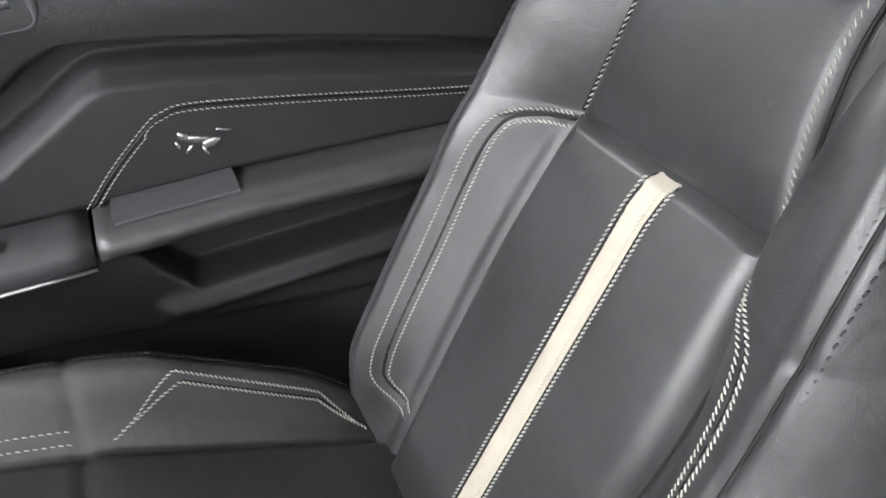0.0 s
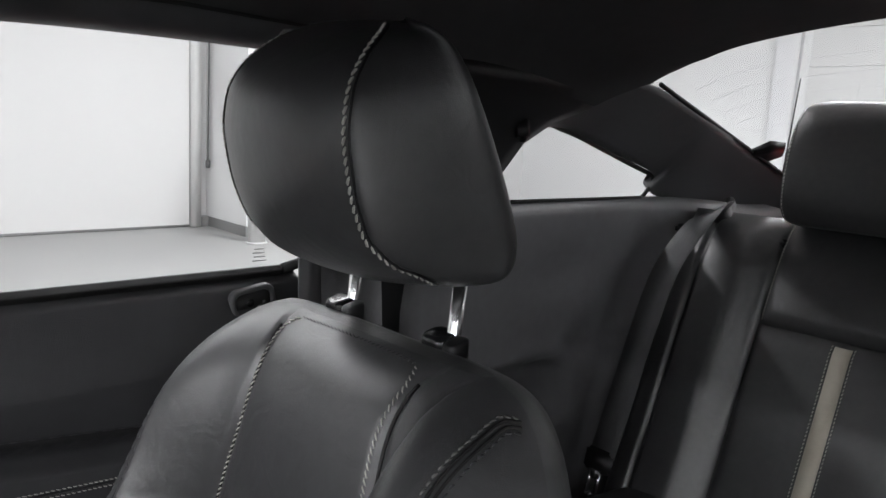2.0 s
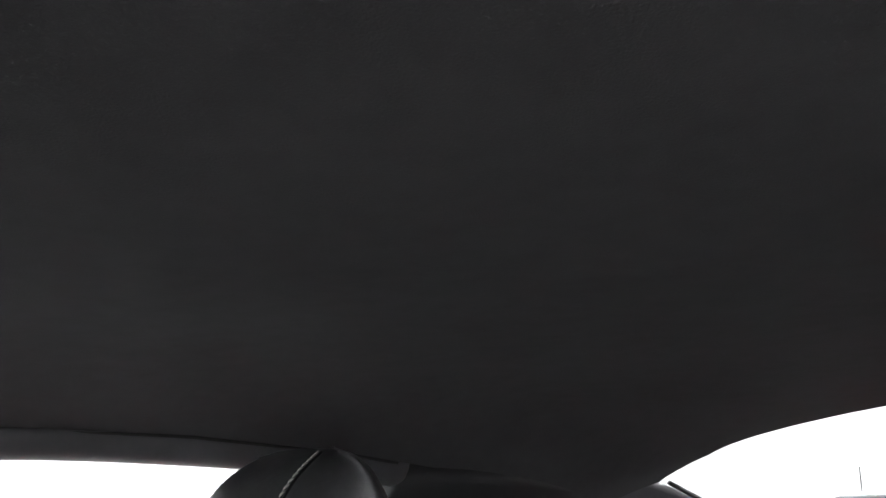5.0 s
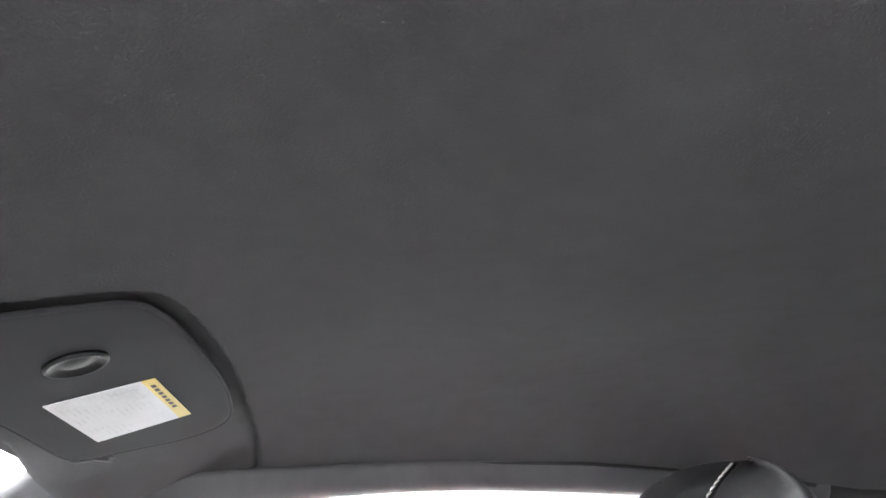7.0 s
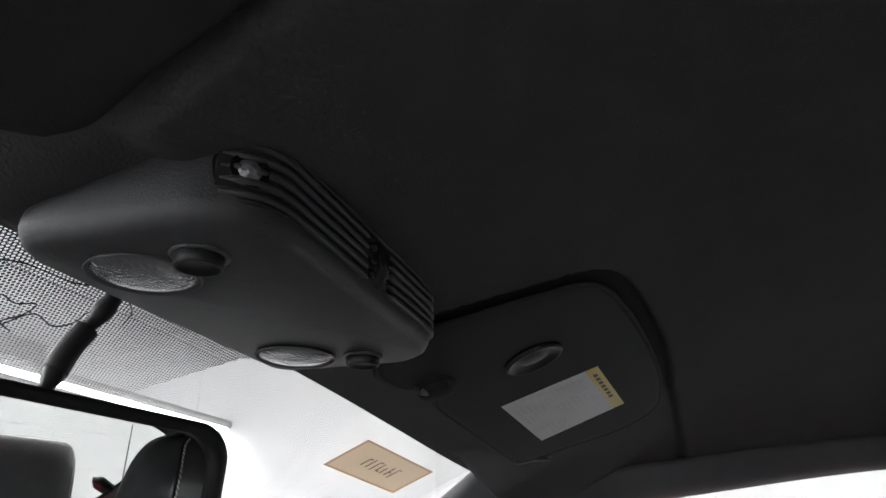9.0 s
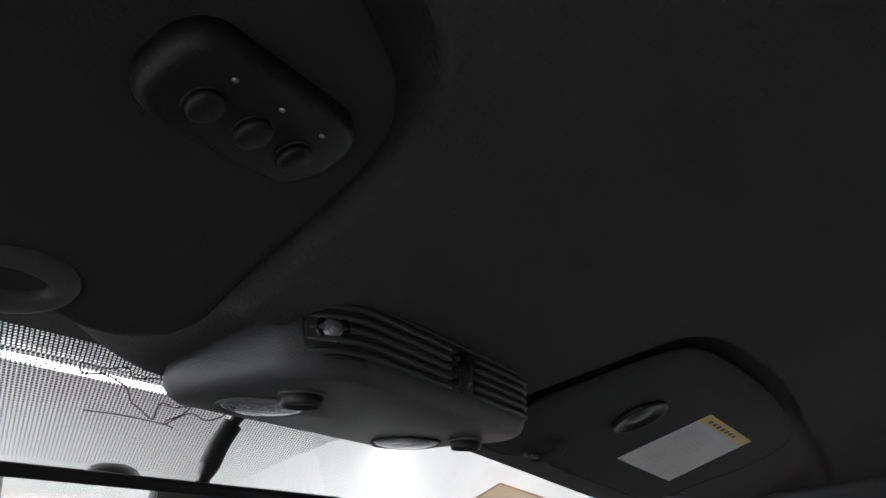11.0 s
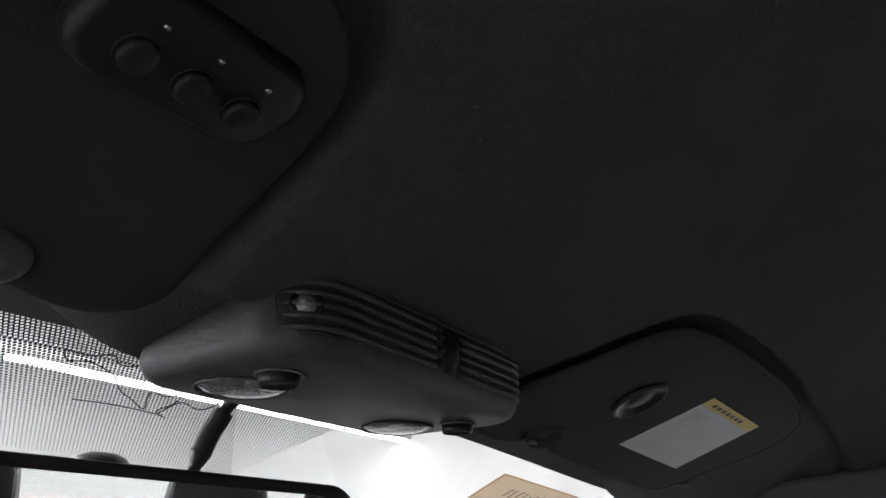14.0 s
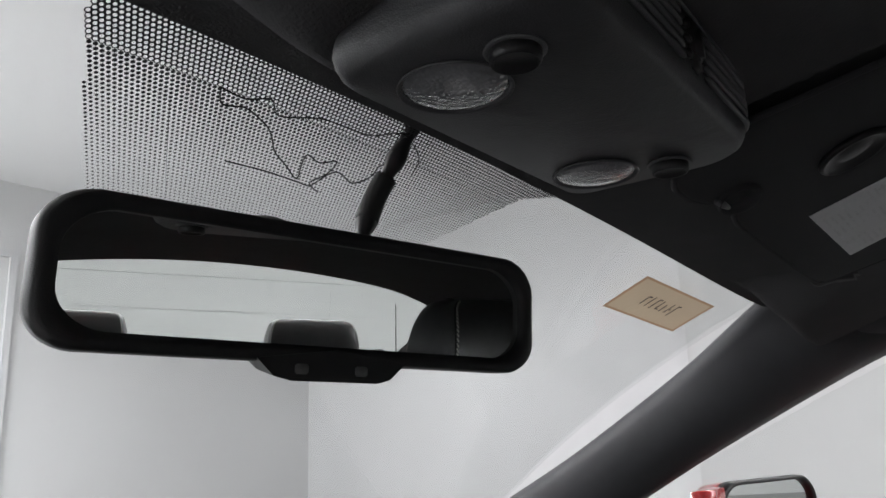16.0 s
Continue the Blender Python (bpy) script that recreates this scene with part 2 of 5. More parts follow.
def stitches(points, length=0.0052, step=0.0066, r=0.0009, slant=0.0, up=(0, 1, 0.4)):
    """Single thread stitches along a seam line."""
    verts, faces = [], []
    pts, n = resample(points, step)
    up = Vector(up).normalized()
    for i in range(n):
        p = Vector(pts[i])
        d = Vector(pts[min(i + 1, n - 1)]) - Vector(pts[max(i - 1, 0)])
        d.normalize()
        side = d.cross(up).normalized()
        d = (d + slant * side).normalized()
        side = d.cross(up).normalized()
        nrm = side.cross(d)
        k = len(verts)
        h = length / 2
        for t, w in ((-h, 0.35), (-h * 0.55, 1), (h * 0.55, 1), (h, 0.35)):
            lift = r * (0.9 if w == 1 else 0.1)
            for a, b in ((1, 0), (0, 1), (-1, 0), (0, -1)):
                verts.append(tuple(p + t * d + w * r * (a * side + b * nrm) + lift * nrm))
        for q in range(3):
            for j in range(4):
                faces.append((k + q * 4 + j, k + q * 4 + (j + 1) % 4, k + q * 4 + 4 + (j + 1) % 4, k + q * 4 + 4 + j))
        faces.append((k + 3, k + 2, k + 1, k))
        faces.append((k + 12, k + 13, k + 14, k + 15))
    return verts, faces


def lathe(profile, sides=32):
    """Rows of (radius, height) turned about z."""
    return grid([[(r * math.cos(2 * math.pi * k / sides), r * math.sin(2 * math.pi * k / sides), h) for k in range(sides)] for r, h in profile], True, True)


def rounded(w, h, r, n=6):
    """A rounded rectangle's outline round the origin."""
    out = []
    for cx, cy, a0 in ((w - r, h - r, 0), (r - w, h - r, 90), (r - w, r - h, 180), (w - r, r - h, 270)):
        for k in range(n + 1):
            a = radians(a0 + 90 * k / n)
            out.append((cx + r * math.cos(a), cy + r * math.sin(a)))
    return out


def interp(x, xs, ys):
    return float(np.interp(x, xs, ys))

# ---- the workshop round the car ----
setting("floor", box(-9, 8, -9, 9, -0.2, 0), FLOOR, "polished grey concrete workshop floor", "floor")
setting("ceiling", box(-9, 8, -9, 9, 3.7, 3.9), CEILING, "plain white workshop ceiling", "ceiling")
setting("wall_front", box(-9, 7.25, 8.35, 8.55, 0, 3.7), WALL, "white painted workshop wall ahead of the car", "wall")
setting("wall_back", box(-9, 7.25, -8.25, -8.05, 0, 3.7), WALL, "white painted workshop wall behind the car", "wall")
# the hole in this wall only holds the added light window
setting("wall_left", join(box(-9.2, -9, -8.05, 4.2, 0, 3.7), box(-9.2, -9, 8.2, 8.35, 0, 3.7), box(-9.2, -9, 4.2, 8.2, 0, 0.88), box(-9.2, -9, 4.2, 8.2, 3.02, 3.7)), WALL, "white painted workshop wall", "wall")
setting("wall_right", box(7.05, 7.25, -8.05, 3.2, 0, 3.7), WALL, "white painted workshop wall with a wide door", "wall")
setting("wall_partition", box(7.05, 7.25, 3.2, 8.35, 0, 3.7), WALL, "plain white painted partition wall", "wall")
setting("door_frame", join(box(2.96, 3.03, 8.31, 8.35, 0, 2.98), box(1.4, 2.96, 8.31, 8.35, 2.91, 2.98)), BASE_PALE, "pale grey door frame on the wall", "door frame")
setting("wall_pilaster", box(6.2, 7.05, -3.58, -3.04, 0, 3.7), WALL, "white boxed pilaster beside the wide door", "pilaster")
setting("baseboard", join(box(6.19, 7.05, -3.04, -3.03, 0, 0.1), box(6.188, 6.2, -3.58, -3.03, 0, 0.1), box(6.96, 7.05, -3.028, -2.86, 0, 0.1)), BASE, "grey vinyl baseboard round the pilaster", "baseboard")

gate = thing("workshop_door", "wide white sectional workshop door, closed", "door", kind="structure")
part("leaf", box(6.97, 7.03, -2.83, 2.9, 0.02, 3.3, 0.004), DOOR_WHITE, gate, smooth=False)
part("bottom_seal", box(6.965, 7.03, -2.83, 2.9, 0.0, 0.025), BASE, gate, "black rubber bottom seal")
part("jamb", box(6.93, 7.05, -2.94, -2.84, 0, 3.3, 0.01), DOOR_WHITE, gate)

cable = thing("hanging_cable", "thin grey cable hanging beside the workshop door", "cable")
part("cord", tube([(6.92, -3.0, 3.7), (6.92, -3.01, 2.0), (6.92, -3.0, 0.66)], 0.008, 8), GREY_BOX, cable)
part("plug", box(6.9, 6.94, -3.02, -2.98, 0.6, 0.68, 0.006), GREY_BOX, cable)

post = thing("bollard", "white painted steel bollard standing before the pilaster", "bollard", at=(5.87, -2.97, 0))
part("post", moved(lathe([(0.078, 0), (0.078, 0.93), (0.07, 0.965), (0.045, 0.985), (0.005, 0.99)], 28), pose(0, 0, 0)), DOOR_WHITE, post)
part("base_plate", lathe([(0.1, 0.0), (0.1, 0.008), (0.08, 0.01)], 28), DOOR_WHITE, post)

switch = thing("button_box", "small dark push-button box with a green button on the pilaster", "switch", at=(6.2, -3.40, 1.0))
part("case", box(-0.05, 0.0, -0.035, 0.035, -0.07, 0.07, 0.008), GREY_BOX, switch)
part("button", moved(lathe([(0.02, 0), (0.02, 0.012), (0.005, 0.016)], 16), pose(-0.05, 0, -0.02, 0, -90, 0)), GREEN, switch, "green button")
part("button", moved(lathe([(0.02, 0), (0.02, 0.012), (0.005, 0.016)], 16), pose(-0.05, 0, 0.03, 0, -90, 0)), RED, switch, "red button")

# unseen window, added to house the left light
opening = thing("added_light_window", "unseen added window that lights the car from the left", "window", kind="structure")
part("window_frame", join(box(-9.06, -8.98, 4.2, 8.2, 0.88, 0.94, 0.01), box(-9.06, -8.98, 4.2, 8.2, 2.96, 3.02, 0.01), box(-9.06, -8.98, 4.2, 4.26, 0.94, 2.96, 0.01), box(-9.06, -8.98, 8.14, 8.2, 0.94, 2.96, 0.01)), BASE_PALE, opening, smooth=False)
part("pane", box(-9.1, -9.09, 4.2, 8.2, 0.88, 3.02), ADDED_GLOW, opening, "glowing pane of the added light", False)

roller = thing("back_door", "white ribbed roll-up door with a framed panel", "door", kind="structure")
for k in range(8):
    part("slat", box(-3.0, 3.1, -8.05, -8.02, 0.02 + k * 0.4, 0.417 + k * 0.4, 0.002), DOOR_WHITE, roller, smooth=False)
part("column", box(3.2, 3.45, -8.05, -7.95, 0, 3.7, 0.01), BASE_PALE, roller, "pale grey steel column", smooth=False)
fr = part("window_frame", join(box(1.75, 2.62, -8.02, -8.012, 1.9, 1.95, 0.003), box(1.75, 2.62, -8.02, -8.012, 1.46, 1.51, 0.003), box(1.75, 1.8, -8.02, -8.012, 1.51, 1.9, 0.003), box(2.57, 2.62, -8.02, -8.012, 1.51, 1.9, 0.003)), DOOR_WHITE, roller, smooth=False)

# all but the low tube at x 4.65 are added out of view
for lx, ly, turn, watt in UNSEEN_TUBES + [(4.65, 5.43, 0, 110)]:
    hung = lx > 4.5
    half = 2.35 if hung else 3.0
    tubelamp = thing("tube_lamp", "long white tube lamp hung from the ceiling, lit", "lamp", "ceiling tube lamps", at=(lx, ly, 2.48 if hung else 3.4))
    rot = pose(0, 0, 0, 0, 0, turn)
    for sx in (-1.8, 1.8):
        part("hanger", moved(tube([(sx, 0, 0.1), (sx, 0, 1.22 if hung else 0.3)], 0.004, 6), rot), BASE_PALE, tubelamp, "thin steel hanger")
    wide = 0.6 if hung else 1.0
    part("housing", moved(box(-half - 0.05, half + 0.05, -0.09 * wide, 0.09 * wide, 0.02, 0.1, 0.01), rot), DOOR_WHITE, tubelamp)
    part("diffuser", moved(box(-half, half, -0.08 * wide, 0.08 * wide, -0.03 * wide, 0.02, 0.01), rot), TUBE, tubelamp, "lit white diffuser")

# ---- car shell ----
YS = [0.70, 0.66, 0.46, 0.28, 0.10, -0.10, -0.30, -0.58, -0.75]
ZRAIL = [1.236, 1.237, 1.240, 1.260, 1.268, 1.264, 1.250, 1.214, 1.20]
ZMID = [1.266, 1.272, 1.300, 1.322, 1.337, 1.348, 1.356, 1.361, 1.362]
XRAIL = [0.553, 0.563, 0.572, 0.572, 0.57, 0.575, 0.58, 0.592, 0.60]


def at_y(y, vals):
    return interp(-y, [-v for v in YS], vals)


def roof_z(x, y):
    u = min(1.0, abs(x) / at_y(y, XRAIL))
    k = float(sm((-0.15 - y) / 0.45))
    drop = (1 - k) * u ** interp(y, [0, 0.4, 0.7], [6.5, 4.5, 3.0]) + k * (0.45 * u ** 2 + 0.55 * u ** 12)
    return at_y(y, ZRAIL) + (at_y(y, ZMID) - at_y(y, ZRAIL)) * (1 - drop)


def console_top(y):
    """The overhead console is thick behind and thin ahead; y from its middle."""
    return interp(y, [-0.0385, 0.0435], [0.028, 0.010])


def screen_top(x):
    return 1.236 + 0.026 * max(0.0, 1 - (x / 0.552) ** 2) ** 1.6


VISOR_OUT = [(0.098, 0.590), (0.090, 0.577), (0.0905, 0.560), (0.0965, 0.545), (0.102, 0.532), (0.111, 0.510), (0.121, 0.492), (0.137, 0.4825), (0.176, 0.4755), (0.245, 0.469), (0.31, 0.466), (0.37, 0.468), (0.405, 0.475), (0.420, 0.492), (0.420, 0.515), (0.410, 0.535), (0.400, 0.556), (0.390, 0.577), (0.37, 0.586), (0.28, 0.588), (0.205, 0.589), (0.182, 0.588), (0.166, 0.584), (0.150, 0.586), (0.14, 0.591), (0.127, 0.594), (0.110, 0.594)]
VISOR_DRIVER = [(0.106, 0.583), (0.1025, 0.574), (0.105, 0.562), (0.108, 0.548), (0.111, 0.529), (0.1142, 0.512), (0.118, 0.501), (0.1225, 0.4945), (0.130, 0.4885), (0.140, 0.484)] + VISOR_OUT[8:-4] + [(0.150, 0.5835), (0.137, 0.586), (0.128, 0.588), (0.117, 0.588)]


def outline_gap(loop):
    """A function that gives the distance from a closed outline, negative inside it."""
    p = np.array(spline(loop + [loop[0]], 4)[:-1])
    d = np.roll(p, -1, 0) - p
    dd = (d * d).sum(1)

    def gap(x, y):
        v = np.array((x, y)) - p
        k = np.clip((v * d).sum(1) / dd, 0, 1)
        r = v - k[:, None] * d
        far = math.sqrt((r * r).sum(1).min())
        q = np.roll(p, -1, 0)
        cross = ((p[:, 1] > y) != (q[:, 1] > y)) & (x < d[:, 0] * (y - p[:, 1]) / np.where(d[:, 1] == 0, 1e-9, d[:, 1]) + p[:, 0])
        return -far if cross.sum() % 2 else far
    return gap


GAPS = {1: outline_gap(VISOR_OUT), -1: outline_gap(VISOR_DRIVER)}


def liner_z(x, y, base):
    """The headliner with its swelling round the console, the front pads and the hollows for the visors."""
    v, a = y - 0.5885, abs(x)
    s = ((a / 0.083) ** 5 + (abs(v - 0.002) / 0.043) ** 5) ** 0.2
    k = float(sm((s - 1.0) / 0.9))
    low = min(0.0, 1.2285 + console_top(v) - base) * (1 - k)
    if y < 0.12:
        return base + low
    slope = 1.238 + 0.3951 * (0.561 - y) - 0.0528 * (a - 0.231)
    hollow = 0.0
    if y > 0.44 and 0.07 < a < 0.45:
        gap = GAPS[1 if x > 0 else -1](a, y)
        hollow = 1 - float(sm((gap - 0.005) / 0.004))
        hollow += (1 - float(sm((gap + 0.007) / 0.004)) - hollow) * float(sm((a - 0.36) / 0.03)) * float(sm((y - 0.462) / 0.004))
    level = slope + 0.003 + 0.012 * hollow - 0.010 * float(sm((a - 0.44) / 0.1) * sm((y - 0.50) / 0.08))
    nose = max(float(sm((y - 0.565) / 0.03) * sm((0.46 - a) / 0.05)), float(sm((y - 0.62) / 0.035)))
    level += (max(slope + 0.019, screen_top(x) - 0.004) - level) * nose
    over = level - base
    crease = 0.007 * math.exp(-((y - 0.4625) / 0.0035) ** 2) * float(sm((a - 0.36) / 0.04))
    return base + min(low, 0.5 * (over - math.sqrt(over * over + 0.00002))) + crease


def roof_front(u):
    return 0.674 - 0.009 * abs(u) ** 2


def roof_back(u):
    return interp(abs(u), [0, 0.5, 0.83, 0.89, 0.94, 1.0], [-0.75, -0.75, -0.75, -0.728, -0.697, -0.585])


def roof_sheets():
    """The cloth below and its plain upper side; the net is finer round the visors."""
    half = np.r_[np.linspace(0, 0.14, 12), np.linspace(0.14, 0.83, 126)[1:], np.linspace(0.83, 1, 15)[1:]]
    us = np.r_[-half[:0:-1], half]
    vs = np.r_[np.linspace(0, 0.036, 12), np.linspace(0.036, 0.168, 76)[1:], np.linspace(0.168, 1, 76)[1:]]
    under, over = [], []
    for v in vs:
        r0, r1 = [], []
        for u in us:
            y = roof_front(u) + (roof_back(u) - roof_front(u)) * v
            x = u * at_y(y, XRAIL)
            z = roof_z(x, y)
            r0.append((x, y, liner_z(x, y, z)))
            r1.append((x, y, z + 0.02))
        under.append(r0)
        over.append(r1)
    return under, over


lo, hi = roof_sheets()
headliner = grid([r for r in lo])
top = grid([list(reversed(r)) for r in hi])
rim = [lo[0], hi[0]], [[r[-1] for r in lo], [r[-1] for r in hi]], [lo[-1], hi[-1]], [[r[0] for r in lo], [r[0] for r in hi]]
setting("headliner", join(headliner, top, *[grid(e) for e in rim]), HEADLINER, "dark charcoal cloth headliner under the car roof", "ceiling", True)
rows = [[(p[0] * 1.06, p[1], p[2] + 0.025) for p in r[::4] + [r[-1]]] for r in hi[::4] + [hi[-1]]]
setting("roof_panel", join(grid([list(reversed(r)) for r in rows]), grid([[(p[0], p[1], p[2] - 0.012) for p in r] for r in rows])), RED, "red painted roof panel of the car", "roof", True)


def side_strip(edge_a, edge_b, bulge, n=28, m=10, depth=0.05, taper=0.0):
    """A padded pillar or rail between two edge lines, rounded towards the cabin and closed behind."""
    a, b = spline(edge_a, n), spline(edge_b, n)
    rows = []
    for i, (p, q) in enumerate(zip(a, b)):
        row = []
        swell = 1.0 - taper * (1 - float(sm(i / (0.35 * len(a)))))
        for k in range(m + 1):
            t = k / m
            c = p * (1 - t) + q * t
            row.append(tuple(c + np.array(bulge) * (math.sin(math.pi * t) ** 0.7 * swell)))
        for t in (1, 0.5, 0):
            c = p * (1 - t) + q * t
            row.append((c[0] + depth * (1 if c[0] > 0 else -1) * (1.0 if t == 0.5 else 0.55), c[1], c[2] + 0.012))
        rows.append(row)
    return grid(rows, True, True)


# roof rails, pillars, both sides
RAIL_IN = [(0.578, 0.665, 1.220), (0.576, 0.56, 1.234), (0.566, 0.46, 1.243), (0.570, 0.28, 1.260), (0.571, 0.1, 1.267), (0.575, -0.1, 1.263), (0.580, -0.2, 1.257)]
RAIL_OUT = [(0.60, 0.62, 1.190), (0.603, 0.54, 1.201), (0.604, 0.46, 1.210), (0.604, 0.28, 1.231), (0.604, 0.1, 1.237), (0.61, -0.1, 1.236), (0.622, -0.2, 1.228)]
A_IN = [(0.548, 0.667, 1.236), (0.575, 0.71, 1.212), (0.615, 0.79, 1.165), (0.66, 0.95, 1.075), (0.70, 1.10, 1.0), (0.72, 1.2, 0.94)]
A_OUT = [(0.608, 0.52, 1.196), (0.614, 0.55, 1.190), (0.64, 0.63, 1.155), (0.675, 0.79, 1.072), (0.70, 0.93, 0.99), (0.715, 1.0, 0.94)]
for side in (1, -1):
    flip = (lambda g: g) if side == 1 else mirrored
    rail = setting("roof_rail_trim", flip(side_strip(RAIL_IN, RAIL_OUT, (-0.006, 0, -0.008))), TRIM, "charcoal plastic roof rail trim above the door window", "trim", True)
    # solid black strip paints the shade between headliner and rail
    part("gap_shade", flip(tube([(at_y(y, XRAIL) + 0.002, y, at_y(y, ZRAIL) - 0.0012) for y in np.linspace(0.455, -0.18, 40)], 0.0028, 8)), RUBBER, rail, "black strip for the shade in the gap along the headliner")
    setting("front_pillar_trim", flip(side_strip(A_OUT, A_IN, (-0.022, -0.018, 0.0), taper=0.85)), TRIM_DARK, "charcoal plastic windscreen pillar trim", "trim", True)
    # middle pillar from the sill to the rail
    rows = []
    for z, y0, y1, x in ((0.35, -0.16, -0.44, 0.70), (0.90, -0.14, -0.43, 0.69), (1.0, -0.135, -0.425, 0.675), (1.055, -0.14, -0.425, 0.66), (1.10, -0.155, -0.445, 0.648), (1.15, -0.17, -0.475, 0.632), (1.185, -0.185, -0.53, 0.618), (1.21, -0.195, -0.60, 0.602), (1.235, -0.2, -0.60, 0.585), (1.262, -0.2, -0.58, 0.578)):
        row = [(x + 0.035, y0 + 0.012, z), (x + 0.006, y0, z)]
        row += [(x - 0.006 * math.sin(math.pi * k / 8), y0 + (y1 - y0) * k / 8, z) for k in range(1, 8)]
        row += [(x + 0.006, y1, z), (x + 0.035, y1 - 0.005, z)]
        rows.append(row)
    setting("middle_pillar_trim", flip(grid(rows, True, True)), BLACK, "black plastic middle pillar trim behind the door", "trim", True)
    # one smooth pillar from the back window's edge down to the quarter window
    up = [(0.603, -0.49, 1.222), (0.585, -0.60, 1.246), (0.562, -0.70, 1.254), (0.552, -0.86, 1.212), (0.546, -0.96, 1.185), (0.540, -1.2, 1.118), (0.53, -1.42, 1.04)]
    dn = [(0.653, -0.50, 1.174), (0.652, -0.60, 1.175), (0.654, -0.73, 1.141), (0.657, -0.893, 1.100), (0.664, -0.914, 1.058), (0.648, -1.12, 1.025), (0.64, -1.36, 0.99)]
    setting("rear_pillar_trim", flip(side_strip(up, dn, (-0.007, 0.0, 0.003), depth=0.03)), TRIM, "charcoal plastic rear pillar trim beside the back window", "trim", True)
    # quarter panel below the window
    rows = []
    for j in range(41):
        y = -0.28 - 1.12 * j / 40
        row = []
        for k in range(49):
            z = 0.34 + 0.715 * k / 48
            x = 0.668 - 0.03 * sm((z - 0.9) / 0.1) * 0.4 + 0.03 * sm((z - 1.035) / 0.02) * 0.4
            x -= 0.018 * sm((0.80 - z) / 0.05)
            x += 0.05 * sm((z - 0.66) / 0.012) * sm((0.775 - z) / 0.012) * sm((-0.36 - y) / 0.03) * sm((y + 0.66) / 0.03)
            x -= 0.075 * sm((-0.86 - y) / 0.2) * sm((z - 0.6) / 0.2)
            zz = z - 0.02 * sm((-0.95 - y) / 0.3) * sm((z - 0.9) / 0.1)
            row.append((x, y, zz))
        row += [(0.70, y, 1.052 - 0.02 * sm((-0.95 - y) / 0.3)), (0.73, y, 1.04), (0.73, y, 0.34)]
        rows.append(row)
    setting("quarter_panel", flip(grid([list(reversed(r)) for r in rows], True, True)), VINYL, "charcoal moulded rear side panel with a recessed armrest", "side panel", True)
    # outer skin
    setting("body_side", flip(join(*([box(0.80, 0.84, -0.14, 1.0, 0.25, 0.90, 0.01), box(0.738, 0.80, -0.14, 1.0, 0.86, 0.90, 0.005)] if side == 1 else []), box(0.79, 0.85, -1.9, -0.16, 0.25, 0.90, 0.015), box(0.738, 0.80, -1.0, -0.16, 0.86, 0.90, 0.005))), RED, "red painted outer door and rear wing skin", "car body")
    qv = [(0.665, -0.43, 1.055), (0.66, -0.452, 1.119), (0.655, -0.488, 1.162), (0.652, -0.539, 1.186), (0.652, -0.635, 1.166), (0.655, -0.80, 1.122), (0.658, -0.904, 1.096), (0.662, -0.905, 1.075), (0.665, -0.88, 1.052)]
    qo = [(x + 0.004, y, z) for x, y, z in qv]
    m = len(qv)
    qg = part("quarter_window", flip((qv + qo, [tuple(range(m)), tuple(range(2 * m - 1, m - 1, -1))] + [(i, (i + 1) % m, m + (i + 1) % m, m + i) for i in range(m)])), PANE, None, smooth=False)
    qg.visible_shadow = False
    tagged(qg, "fixed clear rear quarter window with a black rim", "window", "", "structure")
    loop = qv + [qv[0]]
    part("window_seal", flip(tube([(p[0] + 0.004, p[1], p[2]) for p in loop], 0.0045, 6)), RUBBER, qg)
    if side == -1:
        continue  # the driver's door stands open, out of the way
    # door window glass and its seal
    dv = [(0.722, 1.0, 0.972), (0.69, 0.80, 1.067), (0.652, 0.63, 1.15), (0.625, 0.52, 1.20), (0.616, 0.40, 1.225), (0.613, 0.25, 1.238), (0.613, 0.1, 1.242), (0.62, -0.1, 1.24), (0.628, -0.17, 1.23), (0.66, -0.16, 1.10), (0.712, -0.14, 0.972)]
    do = [(x + 0.004, y, z) for x, y, z in dv]
    m = len(dv)
    dg = part("door_window", flip((dv + do, [tuple(range(m)), tuple(range(2 * m - 1, m - 1, -1))] + [(i, (i + 1) % m, m + (i + 1) % m, m + i) for i in range(m)])), PANE, None, smooth=False)
    dg.visible_shadow = False
    tagged(dg, "clear frameless side door window, closed", "window", "", "structure")
    part("belt_seal", flip(join(box(0.708, 0.722, -0.10, 1.0, 0.966, 0.979, 0.004), tube([(0.715, -0.10, 0.974), (0.715, -0.125, 0.979), (0.715, -0.15, 0.992)], 0.007, 8))), RUBBER, dg, "black rubber belt seal")
    marks = []
    for k in range(4):
        marks.append(box(0.7135, 0.7145, -0.072 - 0.001 * k, -0.058 + 0.002 * (k % 2), 1.002 - 0.005 * k, 1.0032 - 0.005 * k))
    part("etched_mark", flip(join(*marks)), ETCH, dg, "small grey etched glass mark")

# windscreen: a bowed sheet
def screen(u, t):
    """u across -1..1, t down from the header 0..1"""
    x = u * (0.552 + 0.17 * t)
    bow = max(0.0, 1 - u * u)
    dy = t * (0.46 + 0.05 * bow)
    return x, 0.665 + 0.030 * bow + dy, 1.236 + 0.026 * bow ** 1.6 - 0.36 * dy - 0.40 * dy * abs(dy)


rows = [[screen(-1 + 2 * i / 40, -0.06 + 1.06 * j / 24) for i in range(41)] for j in range(25)]
ws = part("windscreen", join(grid(rows), grid([[(p[0], p[1] + 0.002, p[2] + 0.004) for p in reversed(r)] for r in rows])), PANE)
ws.visible_shadow = False
tagged(ws, "clear laminated windscreen with a dotted black print", "window", "", "structure")
